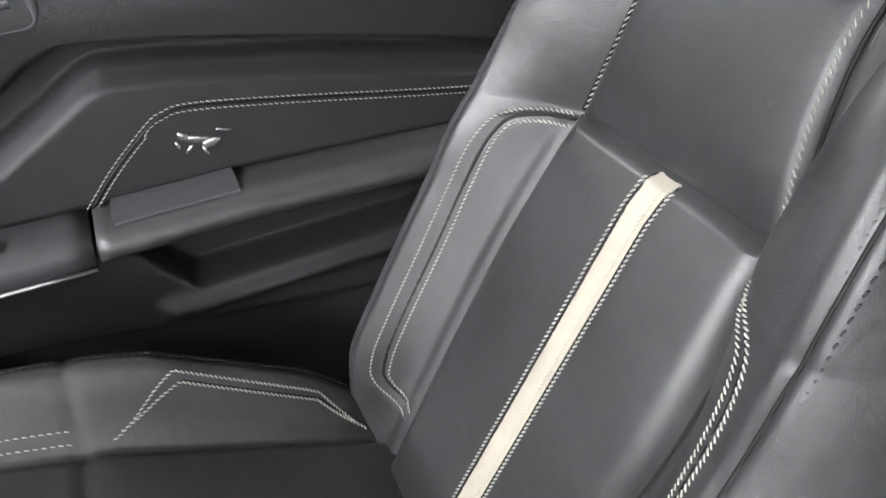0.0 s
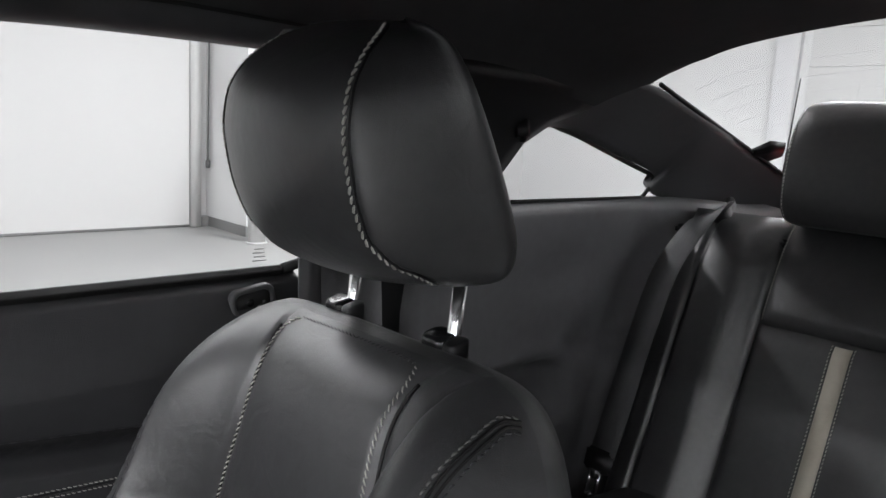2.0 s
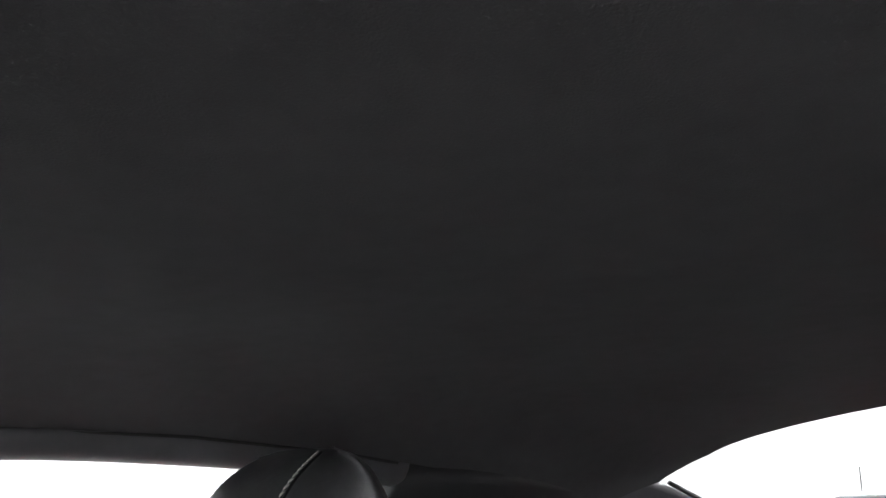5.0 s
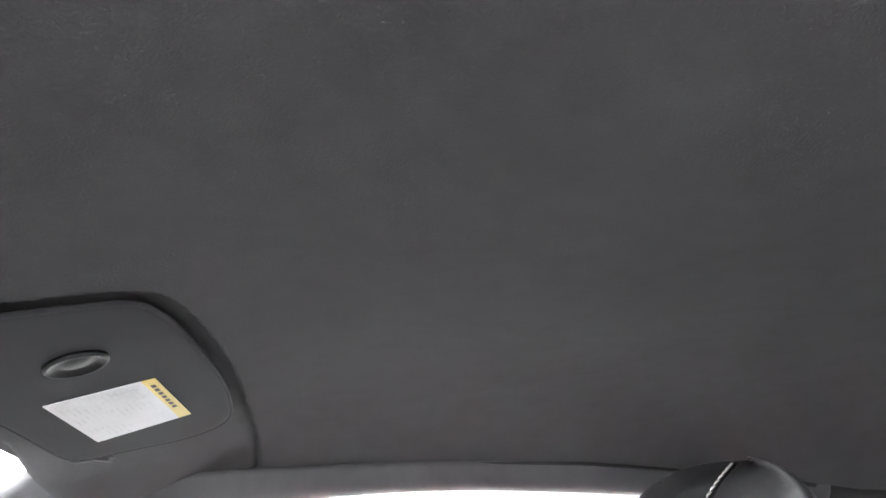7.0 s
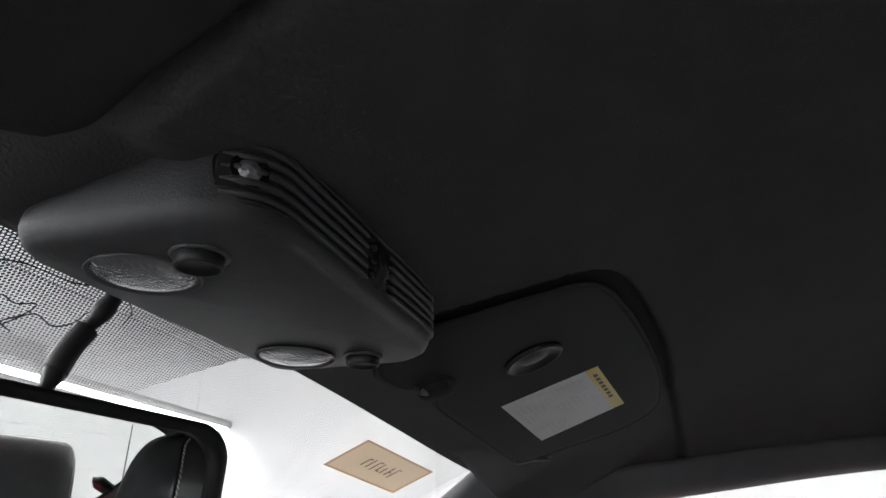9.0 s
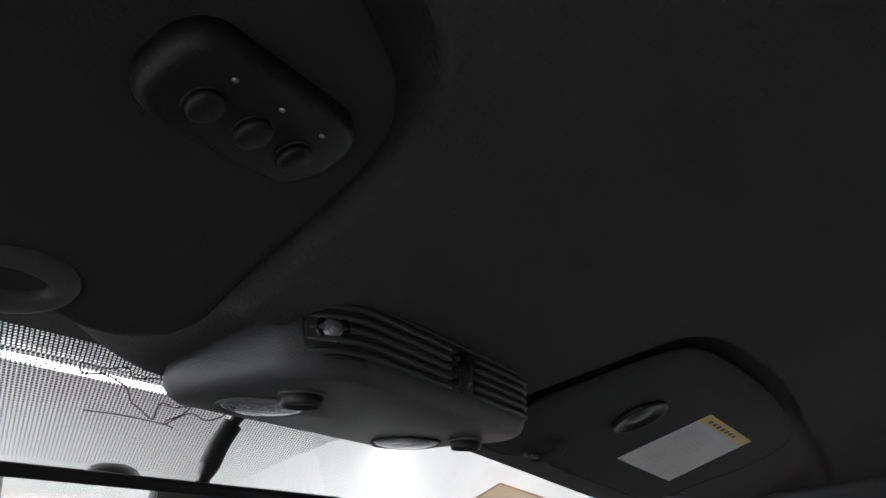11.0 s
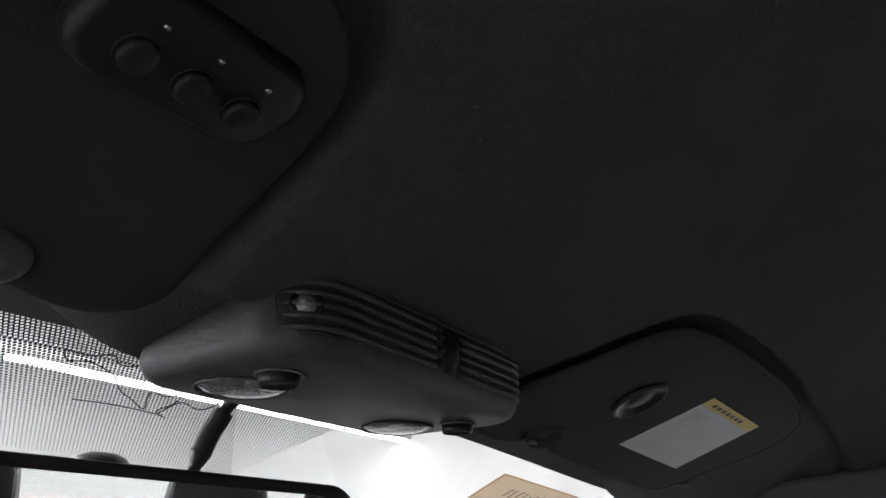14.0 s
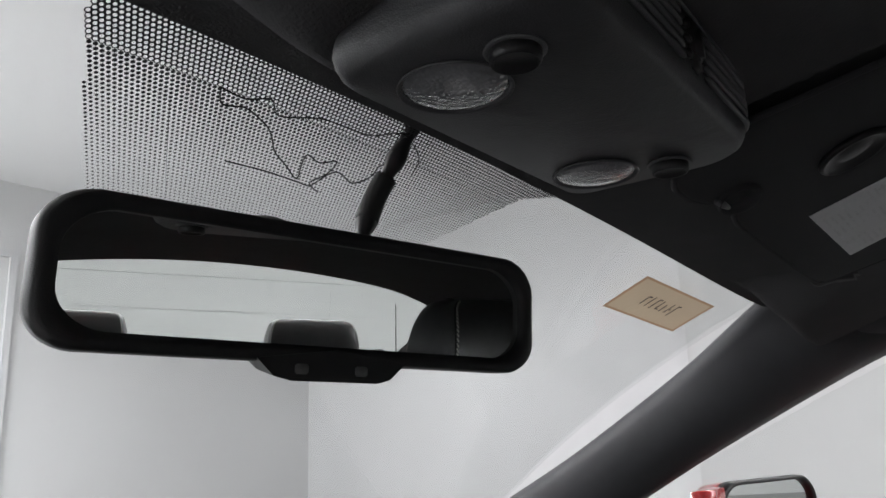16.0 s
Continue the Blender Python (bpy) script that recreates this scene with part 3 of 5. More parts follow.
band = grid([[Vector(screen(-0.999 + 1.998 * i / 40, t)) - Vector((0, 0.0015, 0.004)) for i in range(41)] for t in (-0.060, -0.050)])
part("black_border", band, FRIT, ws, "black printed border")

# back window
def back_glass(u, t):
    x = u * (0.566 - 0.032 * t)
    bow = max(0.0, 1 - u * u)
    y = -0.70 - 0.05 * bow ** 0.2 - t * (0.70 + 0.06 * bow)
    z = 1.256 + 0.106 * (1 - 0.6 * u ** 2 - 0.4 * u ** 12) - t * (0.21 + 0.09 * bow)
    return x, y, z


rows = [[back_glass(-1 + 2 * i / 40, j / 24) for i in range(41)] for j in range(25)]
bg = part("back_window", join(grid(rows), grid([[(p[0], p[1] - 0.002, p[2] + 0.004) for p in reversed(r)] for r in rows])), PANE)
bg.visible_shadow = False
tagged(bg, "clear sloping back window with thin heating lines", "window", "", "structure")
lines = []
for k in range(11):
    t = 0.1 + 0.075 * k
    lines.append(tube([Vector(back_glass(-0.95 + 1.9 * i / 20, t)) + Vector((0, 0.001, -0.003)) for i in range(21)], 0.00028, 4))
part("heating_lines", join(*lines), INK, bg, "thin grey heating lines")
for side in (1, -1):
    flip = (lambda g: g) if side == 1 else mirrored
    part("edge_seal", flip(tube([Vector(back_glass(0.99, k / 12)) + Vector((0, 0, -0.003)) for k in range(13)], 0.004, 6)), RUBBER, bg, "black edge strip")
    clip = [(0.545, -1.07, 1.160), (0.515, -1.08, 1.178), (0.50, -1.12, 1.176), (0.515, -1.15, 1.160), (0.54, -1.14, 1.146)]
    part("heater_tab", flip((clip + [(x, y, z - 0.012) for x, y, z in clip], [(0, 1, 2, 3, 4), (9, 8, 7, 6, 5)] + [(i, 5 + i, 5 + (i + 1) % 5, (i + 1) % 5) for i in range(5)])), BLACK, bg, "black plastic connector tab")

setting("parcel_shelf", box(-0.62, 0.62, -1.45, -0.93, 0.985, 1.005, 0.006), CARPET, "dark carpeted parcel shelf behind the rear seats", "shelf")
setting("boot_lid", join(box(-0.78, 0.78, -2.25, -1.45, 0.90, 0.985, 0.03)), RED, "red painted boot lid", "car body")
spoiler = thing("boot_spoiler", "red painted spoiler standing on the boot lid", "spoiler", at=(0, -2.0, 0.98))
part("blade", box(-0.70, 0.70, -0.13, 0.09, 0.06, 0.09, 0.012), RED, spoiler)
for sx in (-0.52, 0.52):
    part("foot", box(sx - 0.05, sx + 0.05, -0.07, 0.06, 0.0, 0.062, 0.012), RED, spoiler)
setting("cabin_floor", box(-0.74, 0.74, -1.0, 1.3, 0.26, 0.30), CARPET, "black carpeted cabin floor", "floor")
setting("firewall", box(-0.74, 0.74, 1.2, 1.25, 0.30, 0.93), BLACK, "plain black cabin front wall", "wall")
setting("rear_bulkhead", box(-0.66, 0.66, -1.10, -1.05, 0.30, 0.985), CARPET, "dark wall behind the rear seats", "wall")
antenna = thing("antenna_rod", "thin black aerial rod on the rear wing", "antenna", at=(0.80, -1.86, 0.90))
part("rod", tube([(0, 0, 0.0), (0, -0.03, 0.25), (0, -0.06, 0.47)], [0.003, 0.0026, 0.002], 8), BLACK, antenna)
part("foot", lathe([(0.014, 0.0), (0.012, 0.01), (0.005, 0.022), (0.003, 0.03)], 16), RUBBER, antenna, "black rubber foot")

# ---- doors ----


def trench(y):
    """Lower and upper edge of the hollow below the door's top roll."""
    return (interp(y, [-0.2, 0.13, 0.28, 0.42, 0.467, 0.484, 0.521, 0.557, 0.7, 1.0], [0.766, 0.806, 0.824, 0.833, 0.833, 0.825, 0.796, 0.770, 0.665, 0.62]),
            interp(y, [-0.2, 0.13, 0.28, 0.417, 0.492, 0.522, 0.545, 0.7, 1.0], [0.780, 0.822, 0.840, 0.852, 0.853, 0.838, 0.818, 0.685, 0.64]))


def arm_z(y):
    return interp(y, [-0.2, 0.2, 0.35, 0.5, 0.58, 1.0], [0.742, 0.730, 0.721, 0.704, 0.697, 0.66])


def door_x(y, z):
    low, high = trench(y)
    x = 0.670 + 0.034 * min(1.0, max(0.0, (z - 0.86) / 0.105)) ** 2 + 0.014 * sm((z - 0.958) / 0.014)
    x += 0.15 * min(0.06, max(0.0, 0.875 - z)) * (1 - sm((low - z) / 0.018))
    x += 0.024 * sm((high - z) / 0.005) * sm((z - low + 0.002) / 0.005)
    x -= 0.013 * sm((low - z) / 0.018)
    a = arm_z(y)
    x += 0.012 * sm((a + 0.01 - z) / 0.02)
    # map pocket
    py = interp(z, [0.50, 0.586, 0.645, 0.66], [0.40, 0.42, 0.475, 0.49])
    inside = sm((py - y) / 0.012) * sm((z - interp(y, [0.1, 0.25, 0.42], [0.618, 0.604, 0.585])) / 0.012) * sm((0.662 - z) / 0.012) * sm((y - 0.06) / 0.02)
    x += 0.045 * inside
    lip = sm((py + 0.05 - y) / 0.02) * math.exp(-((z - interp(y, [0.1, 0.25, 0.42], [0.600, 0.588, 0.568])) / 0.012) ** 2)
    x -= 0.012 * lip
    x += 0.010 * sm((0.550 - 0.05 * (0.45 - y) - z) / 0.008)
    return x


def door_panel():
    ys = np.r_[np.linspace(-0.118, 0.6, 150), np.linspace(0.61, 1.0, 30)]
    zs = np.r_[np.linspace(0.33, 0.54, 24), np.linspace(0.545, 0.972, 200)]
    rows = []
    for y in ys:
        row = [(door_x(y, z), y, z) for z in zs]
        row += [(0.735, y, 0.972), (0.735, y, 0.33)]
        rows.append(row)
    return grid([list(reversed(r)) for r in rows], True, True)


def arm_rest():
    def section(y, front):
        a = arm_z(y)
        x0 = 0.602
        return [(0.675, a + 0.004), (0.650, a + 0.003), (0.625, a + 0.004), (0.612, a + 0.003), (x0 + 0.002, a - 0.003), (x0 - 0.002, a - 0.010), (x0, a - 0.018), (x0 + 0.006, a - 0.024), (0.63, a - 0.030), (0.675, a - 0.032)]
    ys = np.linspace(-0.10, 0.499, 60)
    return grid([[(x, y, z) for x, z in section(y, False)] for y in ys], True, True)


for side in (1,):
    flip = (lambda g: g) if side == 1 else mirrored
    door = thing("car_door", "charcoal moulded car door with padded armrest, closed", "car door")
    part("door_panel", flip(door_panel()), TRIM_SOFT, door)
    part("armrest", flip(arm_rest()), LEATHER_SMOOTH, door, "padded black armrest")
    # switch plate ahead of the armrest
    plate = [[(x, y, arm_z(y) + dz) for x, dz in ((0.675, 0.006), (0.625, 0.004), (0.606, 0.001), (0.600, -0.006), (0.602, -0.022), (0.612, -0.028), (0.675, -0.03))] for y in np.linspace(0.503, 0.98, 24)]
    sw = part("switch_plate", flip(grid(plate, True, True)), TRIM, door, "satin charcoal switch plate")
    part("bright_edge", flip(tube([(0.6, y, arm_z(y) - 0.024) for y in np.linspace(0.503, 0.98, 12)], 0.0025, 6)), SILVER, sw, "thin bright edge strip")
    part("window_switch", flip(box(0.618, 0.640, 0.575, 0.605, 0.697, 0.708, 0.003)), BLACK, sw)
    # pull cup: black sheet for its shaded hollow, slanted plate for its lit wall
    cup = [(0.668, 0.372), (0.668, 0.482), (0.632, 0.486), (0.624, 0.478), (0.622, 0.372)]
    m = len(cup)
    cv = [(x, y, arm_z(y) + 0.0055) for x, y in cup] + [(x + 0.004, y, arm_z(y) + 0.0015) for x, y in cup]
    part("cup_shade", flip((cv, [tuple(range(m))[::-1]] + [(i, (i + 1) % m, m + (i + 1) % m, m + i) for i in range(m)])), BLACK, door, "black sheet for the shade in the pull cup")
    lid = []
    for y in (0.372, 0.482):
        a = arm_z(y)
        lid.append([(0.656, y, a + 0.010), (0.650, y, a + 0.0115), (0.617, y, a + 0.0062), (0.615, y, a + 0.0045), (0.62, y, a + 0.003), (0.656, y, a + 0.003)])
    part("cup_lit_wall", flip(grid(lid, True, True)), TRIM, door, "raised plate standing in for the cup's lit far wall", False)
    # stitched insert line
    line = spline([(0.506, 0.704), (0.475, 0.745), (0.440, 0.782), (0.425, 0.792), (0.40, 0.797), (0.314, 0.792), (0.135, 0.777), (-0.05, 0.765)], 14)
    for off in (0.0, -0.007):
        pts = [(door_x(y, z + off) - 0.001, y - (0.004 if off and z < 0.78 else 0), z + off) for y, z in line]
        part("stitching", flip(stitches(pts, 0.0042, 0.0052, 0.0006, 0.25, (-1, 0, 0))), THREAD, door, "grey double stitching")
    pts = [(door_x(y, z - 0.0035) - 0.0004, y - 0.002, z - 0.0035) for y, z in line]
    part("seam", flip(tube(pts, 0.0014, 5)), BLACK, door)
    # lock bezel with its knob
    outer = rounded(0.0300, 0.0185, 0.012, 6)
    lockm = Matrix.Translation((0.690, -0.043, 0.943)) @ Matrix.Rotation(radians(-8), 4, "X")
    rows = []
    for k, d in ((0.0, 0.004), (0.0, -0.0035), (0.0015, -0.0055), (0.004, -0.0062), (0.0062, -0.0045), (0.0070, -0.002)):
        rows.append([tuple(lockm @ Vector((d, a * (1 - k / 0.030), b * (1 - k / 0.0185)))) for a, b in outer])
    bez = part("lock_bezel", flip(grid([list(reversed(r)) for r in rows], True, False)), BEZEL, door, "rounded grey lock knob bezel")
    rows = [[tuple(lockm @ Vector((d, a * (1 - k / 0.030), b * (1 - k / 0.0185)))) for a, b in outer] for k, d in ((0.0068, -0.003), (0.0075, 0.002), (0.0085, 0.010), (0.016, 0.012))]
    part("lock_recess", flip(grid([list(reversed(r)) for r in rows], True, True)), RUBBER, bez, "black lock knob recess")
    part("lock_knob", flip(moved(lathe([(0.0062, 0.0), (0.0058, 0.009), (0.0045, 0.0125), (0.001, 0.0135)], 16), lockm @ pose(0.008, 0.004, -0.004, 0, -72, 0))), BLACK_GLOSS, bez, "small black lock knob")
    hm = Matrix.Translation((0.676, 0.555, 0.884)) @ Matrix.Rotation(radians(-6), 4, "X")
    ho = rounded(0.056, 0.021, 0.013, 6)
    hb = part("handle_bezel", flip(grid([[tuple(hm @ Vector((d, a * s_, b * s_))) for a, b in reversed(ho)] for s_, d in ((1.0, 0.006), (1.0, -0.004), (0.93, -0.006), (0.86, -0.004), (0.84, 0.012), (0.05, 0.012))], True, True)), TRIM, door, "rounded door handle bezel")
    part("release_lever", flip(moved(box(-0.004, 0.004, -0.040, 0.044, -0.010, 0.012, 0.0035), hm)), CHROME, hb, "bright release lever")
    # bright emblem, abstract
    lobes = []
    for cy, cz, ry, rz, tilt in ((0.398, 0.762, 0.012, 0.0045, 10), (0.386, 0.757, 0.010, 0.005, -20), (0.410, 0.766, 0.007, 0.004, 40), (0.374, 0.768, 0.008, 0.0022, 12), (0.392, 0.749, 0.006, 0.002, 60), (0.406, 0.753, 0.006, 0.002, -50), (0.416, 0.758, 0.005, 0.002, 70)):
        bm = bmesh.new()
        bmesh.ops.create_icosphere(bm, subdivisions=2, radius=1)
        g = [tuple(v.co) for v in bm.verts], [tuple(v.index for v in f.verts) for f in bm.faces]
        bm.free()
        mm = Matrix.Translation((door_x(cy, cz) - 0.001, cy, cz)) @ Matrix.Rotation(radians(tilt), 4, "X") @ Matrix.Diagonal((0.002, ry, rz, 1))
        lobes.append(moved(g, mm))
    badge = part("emblem", flip(lobes[0]), CHROME, door, "small bright chrome emblem")
    for g in lobes[1:]:
        part("emblem_piece", flip(g), CHROME, badge)

# ---- front seats ----
ZSEAM, ZTOP, ZBOT = 0.826, 1.0, 0.47


def back_y0(z):
    return 0.121 + (0.45 * (ZSEAM - z) if z < ZSEAM else -0.19 * (z - ZSEAM))


def soft(x, xs, ys, reach):
    """Reads a profile with its corners rounded off."""
    return sum(interp(x + k * reach / 3, xs, ys) for k in (-3, -2, -1, 0, 1, 2, 3)) / 7


def back_w(z, outer=False):
    zs = [0.47, 0.55, 0.65, 0.75, 0.80, 0.85, 0.90, 0.94, 0.97, 0.985, 0.993, 1.0]
    ws = [0.212, 0.244, 0.257, 0.254, 0.247, 0.233, 0.214, 0.198, 0.181, 0.167, 0.154, 0.13]
    if outer:
        ws = [0.212, 0.246, 0.262, 0.260, 0.249, 0.231, 0.208, 0.191, 0.174, 0.161, 0.150, 0.13]
    return soft(z, zs, ws, min(0.035, 0.3 * (1.0 - z)))


def back_hw(z):
    return soft(z, [0.47, 0.53, 0.7, 0.826, 0.86, 0.90, 0.957, 0.985, 0.995, 1.0], [0.112, 0.118, 0.122, 0.109, 0.100, 0.092, 0.087, 0.090, 0.095, 0.098], min(0.04, 0.3 * (1.0 - z)))


ARC = [(0.112, 0.818), (0.145, 0.813), (0.157, 0.797), (0.162, 0.75), (0.163, 0.67), (0.161, 0.57), (0.154, 0.537), (0.125, 0.516)]


def ridge_x(z):
    return soft(z, [0.5, 0.7, 0.85, 0.89, 0.92, 0.94, 0.958, 0.972, 0.98, 0.984, 1.0], [0.186, 0.187, 0.183, 0.181, 0.178, 0.174, 0.170, 0.168, 0.1672, 0.166, 0.15], min(0.02, 0.3 * (1.0 - z)))


ARC_S = np.array(spline(ARC, 10))


def back_front(a, z, out):
    """Front surface y for an offset a from the middle, and height z; out: the sign of the outboard side."""
    outer = a * out > 0
    w = back_w(z, outer)
    u = min(1.0, abs(a) / w)
    s = (z - ZBOT) / (ZTOP - ZBOT)
    edge = (max(0.0, 1 - u ** 14)) ** 0.5 * (max(0.0, 1 - s ** 16)) ** 0.5
    hw = back_hw(z)
    amp = (0.058 + 0.012 * float(sm((z - 0.74) / 0.1))) * max(0.0, 1 - (max(0.0, z - 0.80) / 0.203) ** (4 if outer else 7)) * (0.55 + 0.45 * sm((z - 0.48) / 0.10))
    up = sm((z - 0.76) / 0.12)
    if outer:
        amp *= 1 - 0.3 * up
    else:
        up = sm((z - 0.60) / 0.26)
    fold = max(0.002, interp(z, [0.80, 0.85, 0.90, 0.95, 0.98, 0.99, 0.997], [0.108, 0.108, 0.112, 0.116, 0.117, 0.121, 0.128]) - hw)
    start = (1 - up) * 0.013 + up * (0.002 if outer else fold)
    reach = max(0.03, ridge_x(z) - hw - 0.004 - start)
    q = min(1.0, max(0.0, (abs(a) - hw - start) / reach))
    roll = float(sm(q))
    if outer:
        d = amp * ((1 - up) * roll + up * (0.5 * roll + 0.5 * q))
    else:
        d = amp * ((1 - up) * roll + up * (1 - (1 - q) ** 2) ** 0.5)
        d -= 0.005 * up ** 2 * math.exp(-((abs(a) - hw - start) / 0.0028) ** 2)
    past = ridge_x(z) + 0.004
    if abs(a) > past:  # the side turns away behind the crest seam
        d -= 0.072 * ((abs(a) - past) / max(0.02, w - past)) ** 1.4
    if abs(a) < hw:
        q = abs(a) / hw
        if z < ZSEAM:
            d += 0.005 * (1 - q ** 6) * sm((ZSEAM - z) / 0.03)
            d += 0.008 * sm((ZSEAM - z) / 0.007) * (1 - sm((q - 0.84) / 0.16))
        else:
            d += 0.006 * (1 - q ** 4) * sm((z - ZSEAM) / 0.04)
        d -= 0.006 * sm((q - 0.93) / 0.07)
    else:
        d -= 0.006 * sm(1 - (abs(a) - hw) / 0.008)
        near = np.min(np.hypot(ARC_S[:, 0] - abs(a), ARC_S[:, 1] - z))
        d -= 0.0035 * math.exp(-(near / 0.0028) ** 2)
        ridge = abs(abs(a) - ridge_x(z))
        d += 0.002 * math.exp(-((ridge - 0.006) / 0.004) ** 2) - 0.004 * math.exp(-(ridge / 0.0028) ** 2)
    if abs(z - ZSEAM) < 0.02 and abs(a) < hw:
        d -= 0.005 * math.exp(-((z - ZSEAM) / 0.003) ** 2)
    return back_y0(z) + d * edge - 0.058 * (1 - edge)


def seat_columns(z, out):
    """Offsets across the backrest, from the negative side to the positive one."""
    halves = []
    for outer in (out < 0, out > 0):
        w = back_w(z, outer)
        hw = min(back_hw(z), w * 0.8)
        halves.append([hw * k / 24 for k in range(25)] + [hw + (w - hw) * (1 - (1 - k) ** 1.35) for k in np.linspace(0, 1, 41)[1:]])
    return [-a for a in reversed(halves[0][1:])] + halves[1]


def front_seat(cx, name_label):
    seat = thing("bucket_seat", name_label, "car seat", "front seats", at=(cx, 0.4, 0.30))
    off = Vector((-cx, -0.4, -0.30))
    out = 1 if cx > 0 else -1

    def rel(geo):
        return [tuple(Vector(v) + off) for v in geo[0]], geo[1]

    def beside(line, sgn, o, lift):
        """A line that runs on the cover at a distance o from another one."""
        at = [np.array((sgn * a, back_front(sgn * a, z, out), z)) for a, z in line]
        pts = []
        for i, (a, z) in enumerate(line):
            e = 0.0015
            t = at[min(i + 1, len(at) - 1)] - at[max(i - 1, 0)]
            dx = (back_front(sgn * a + e, z, out) - back_front(sgn * a - e, z, out)) / (2 * e)
            dz = (back_front(sgn * a, z + 0.001, out) - back_front(sgn * a, z - e, out)) / (e + 0.001)
            n = np.array((-dx, 1.0, -dz))
            n /= np.linalg.norm(n)
            across = np.cross(t, n)
            across *= sgn / np.linalg.norm(across) * (1 if across[0] > 0 else -1) if np.linalg.norm(across) else 0
            pts.append(tuple(at[i] + o * across + lift * n + np.array((cx, 0, 0))))
        return pts

    zl = list(np.linspace(ZBOT, 0.808, 76)) + list(np.linspace(0.808, ZSEAM, 19))[1:]
    zu = list(ZSEAM + (ZTOP - 0.0008 - ZSEAM) * (1 - (1 - np.linspace(0, 1, 60)[1:]) ** 1.6))
    cols = [seat_columns(z, out) for z in zl + zu]
    rows = [[(cx + a, back_front(a, z, out), z) for a in c] for c, z in zip(cols, zl + zu)]
    nc = len(rows[0])
    i0, i1 = 40, nc - 41
    nl = len(zl)
    part("center_panel", rel(grid([list(reversed(r[i0:i1 + 1])) for r in rows[:nl]])), LEATHER, seat)
    part("shoulder_panel", rel(grid([list(reversed(r[i0:i1 + 1])) for r in rows[nl - 1:]])), LEATHER, seat)
    part("side_bolster", rel(grid([list(reversed(r[:i0 + 1])) for r in rows])), LEATHER, seat)
    part("side_bolster", rel(grid([list(reversed(r[i1:])) for r in rows])), LEATHER, seat)
    back = []
    for c, z in zip(cols, zl + zu):
        row = []
        for a in c:
            u = min(1.0, abs(a) / back_w(z, a * out > 0))
            s = (z - ZBOT) / (ZTOP - ZBOT)
            edge = (max(0.0, 1 - u ** 8)) ** 0.5 * (max(0.0, 1 - s ** 16)) ** 0.5
            row.append((cx + a, back_y0(z) - 0.058 - 0.062 * edge, z))
        back.append(row)
    part("back_shell", rel(grid(back)), LEATHER_SMOOTH, seat)
    part("top_edge", rel(grid([list(reversed(rows[-1])), list(reversed(back[-1]))])), LEATHER, seat)
    # cream stripe, slightly proud, following the centre panel
    sx = -0.007
    srows = []
    for z in list(np.linspace(0.475, 0.8, 60)) + list(np.linspace(0.8, 0.8245, 30))[1:]:
        srows.append([(cx + sx + a, back_front(sx + a, z, out) + (0.0018 if abs(a) < 0.0105 else 0.0), z) for a in (-0.0115, -0.0105, -0.005, 0, 0.005, 0.0105, 0.0115)])
    part("stripe", rel(grid([list(reversed(r)) for r in srows])), STRIPE, seat, "cream leather stripe")
    for a in (-0.0119, 0.0119):
        pts = [(cx + sx + a, back_front(sx + a, z, out) + 0.0002, z) for z in np.linspace(0.475, 0.823, 50)]
        part("seam", rel(tube(pts, 0.0009, 6)), RUBBER, seat, "dark folded seam")
    for a in (-0.0145, 0.0145, -0.0075):
        pts = [(cx + sx + a, back_front(sx + a, z, out) + (0.0022 if a == -0.0075 else 0.0004), z) for z in np.linspace(0.475, 0.8215, 160)]
        part("stitching", rel(stitches(pts, 0.0044, 0.0042, 0.0005 if a == -0.0075 else 0.0009, 0.7)), STRIPE if a == -0.0075 else THREAD, seat)
    # light stitching beside the shoulder panel and round the bolster insets
    for sgn in (-1, 1):
        pts = []
        for z in list(np.linspace(0.832, 0.985, 60)):
            a = sgn * (back_hw(z) - 0.0055)
            pts.append((cx + a, back_front(a, z, out) + 0.0005, z))
        for a, z in ((0.0835, 0.989), (0.0815, 0.993), (0.078, 0.9958)):
            pts.append((cx + sgn * a, back_front(sgn * a, z, out) + 0.0005, z + 0.0004))
        part("stitching", rel(stitches(pts, 0.0060, 0.0052, 0.0008, 0.75 * sgn)), THREAD, seat, "grey twisted stitching")
        pts = []
        for z in list(np.linspace(0.828, 0.988, 60)):
            a = sgn * (back_hw(z) + 0.0012)
            pts.append((cx + a, back_front(a, z, out) + 0.0016, z))
        part("seam", rel(tube(pts, 0.0016, 6)), RUBBER, seat, "dark folded seam")
        pts = []
        for k in np.linspace(0, 1, 24):
            a, z = sgn * (0.076 - 0.076 * k), 0.9962 + 0.0008 * (1 - (1 - k) ** 2)
            pts.append((cx + a, back_front(a, z, out) + 0.0004, z + 0.0008))
        part("stitching", rel(stitches(pts, 0.0050, 0.0048, 0.0005, 0.6 * sgn)), THREAD_DARK, seat, "dark stitching along the top")
        pts = [(cx + sgn * a, back_front(sgn * a, z, out) + 0.0002, z) for a, z in ARC_S]
        part("seam", rel(tube(pts, 0.0017, 6)), RUBBER, seat, "dark folded seam")
        crest = [(ridge_x(z), z) for z in np.linspace(0.5, 0.982, 100)]
        crest += [(back_w(z, sgn == out) * k, z) for k, z in ((0.988, 0.9835), (0.994, 0.983), (0.997, 0.982), (0.9985, 0.981))]
        for o, lift in ((0.0, 0.0010), (0.0042, 0.0006)):
            part("seam", rel(tube(beside(crest, sgn, o, lift), 0.0013, 6)), RUBBER, seat, "dark folded seam")
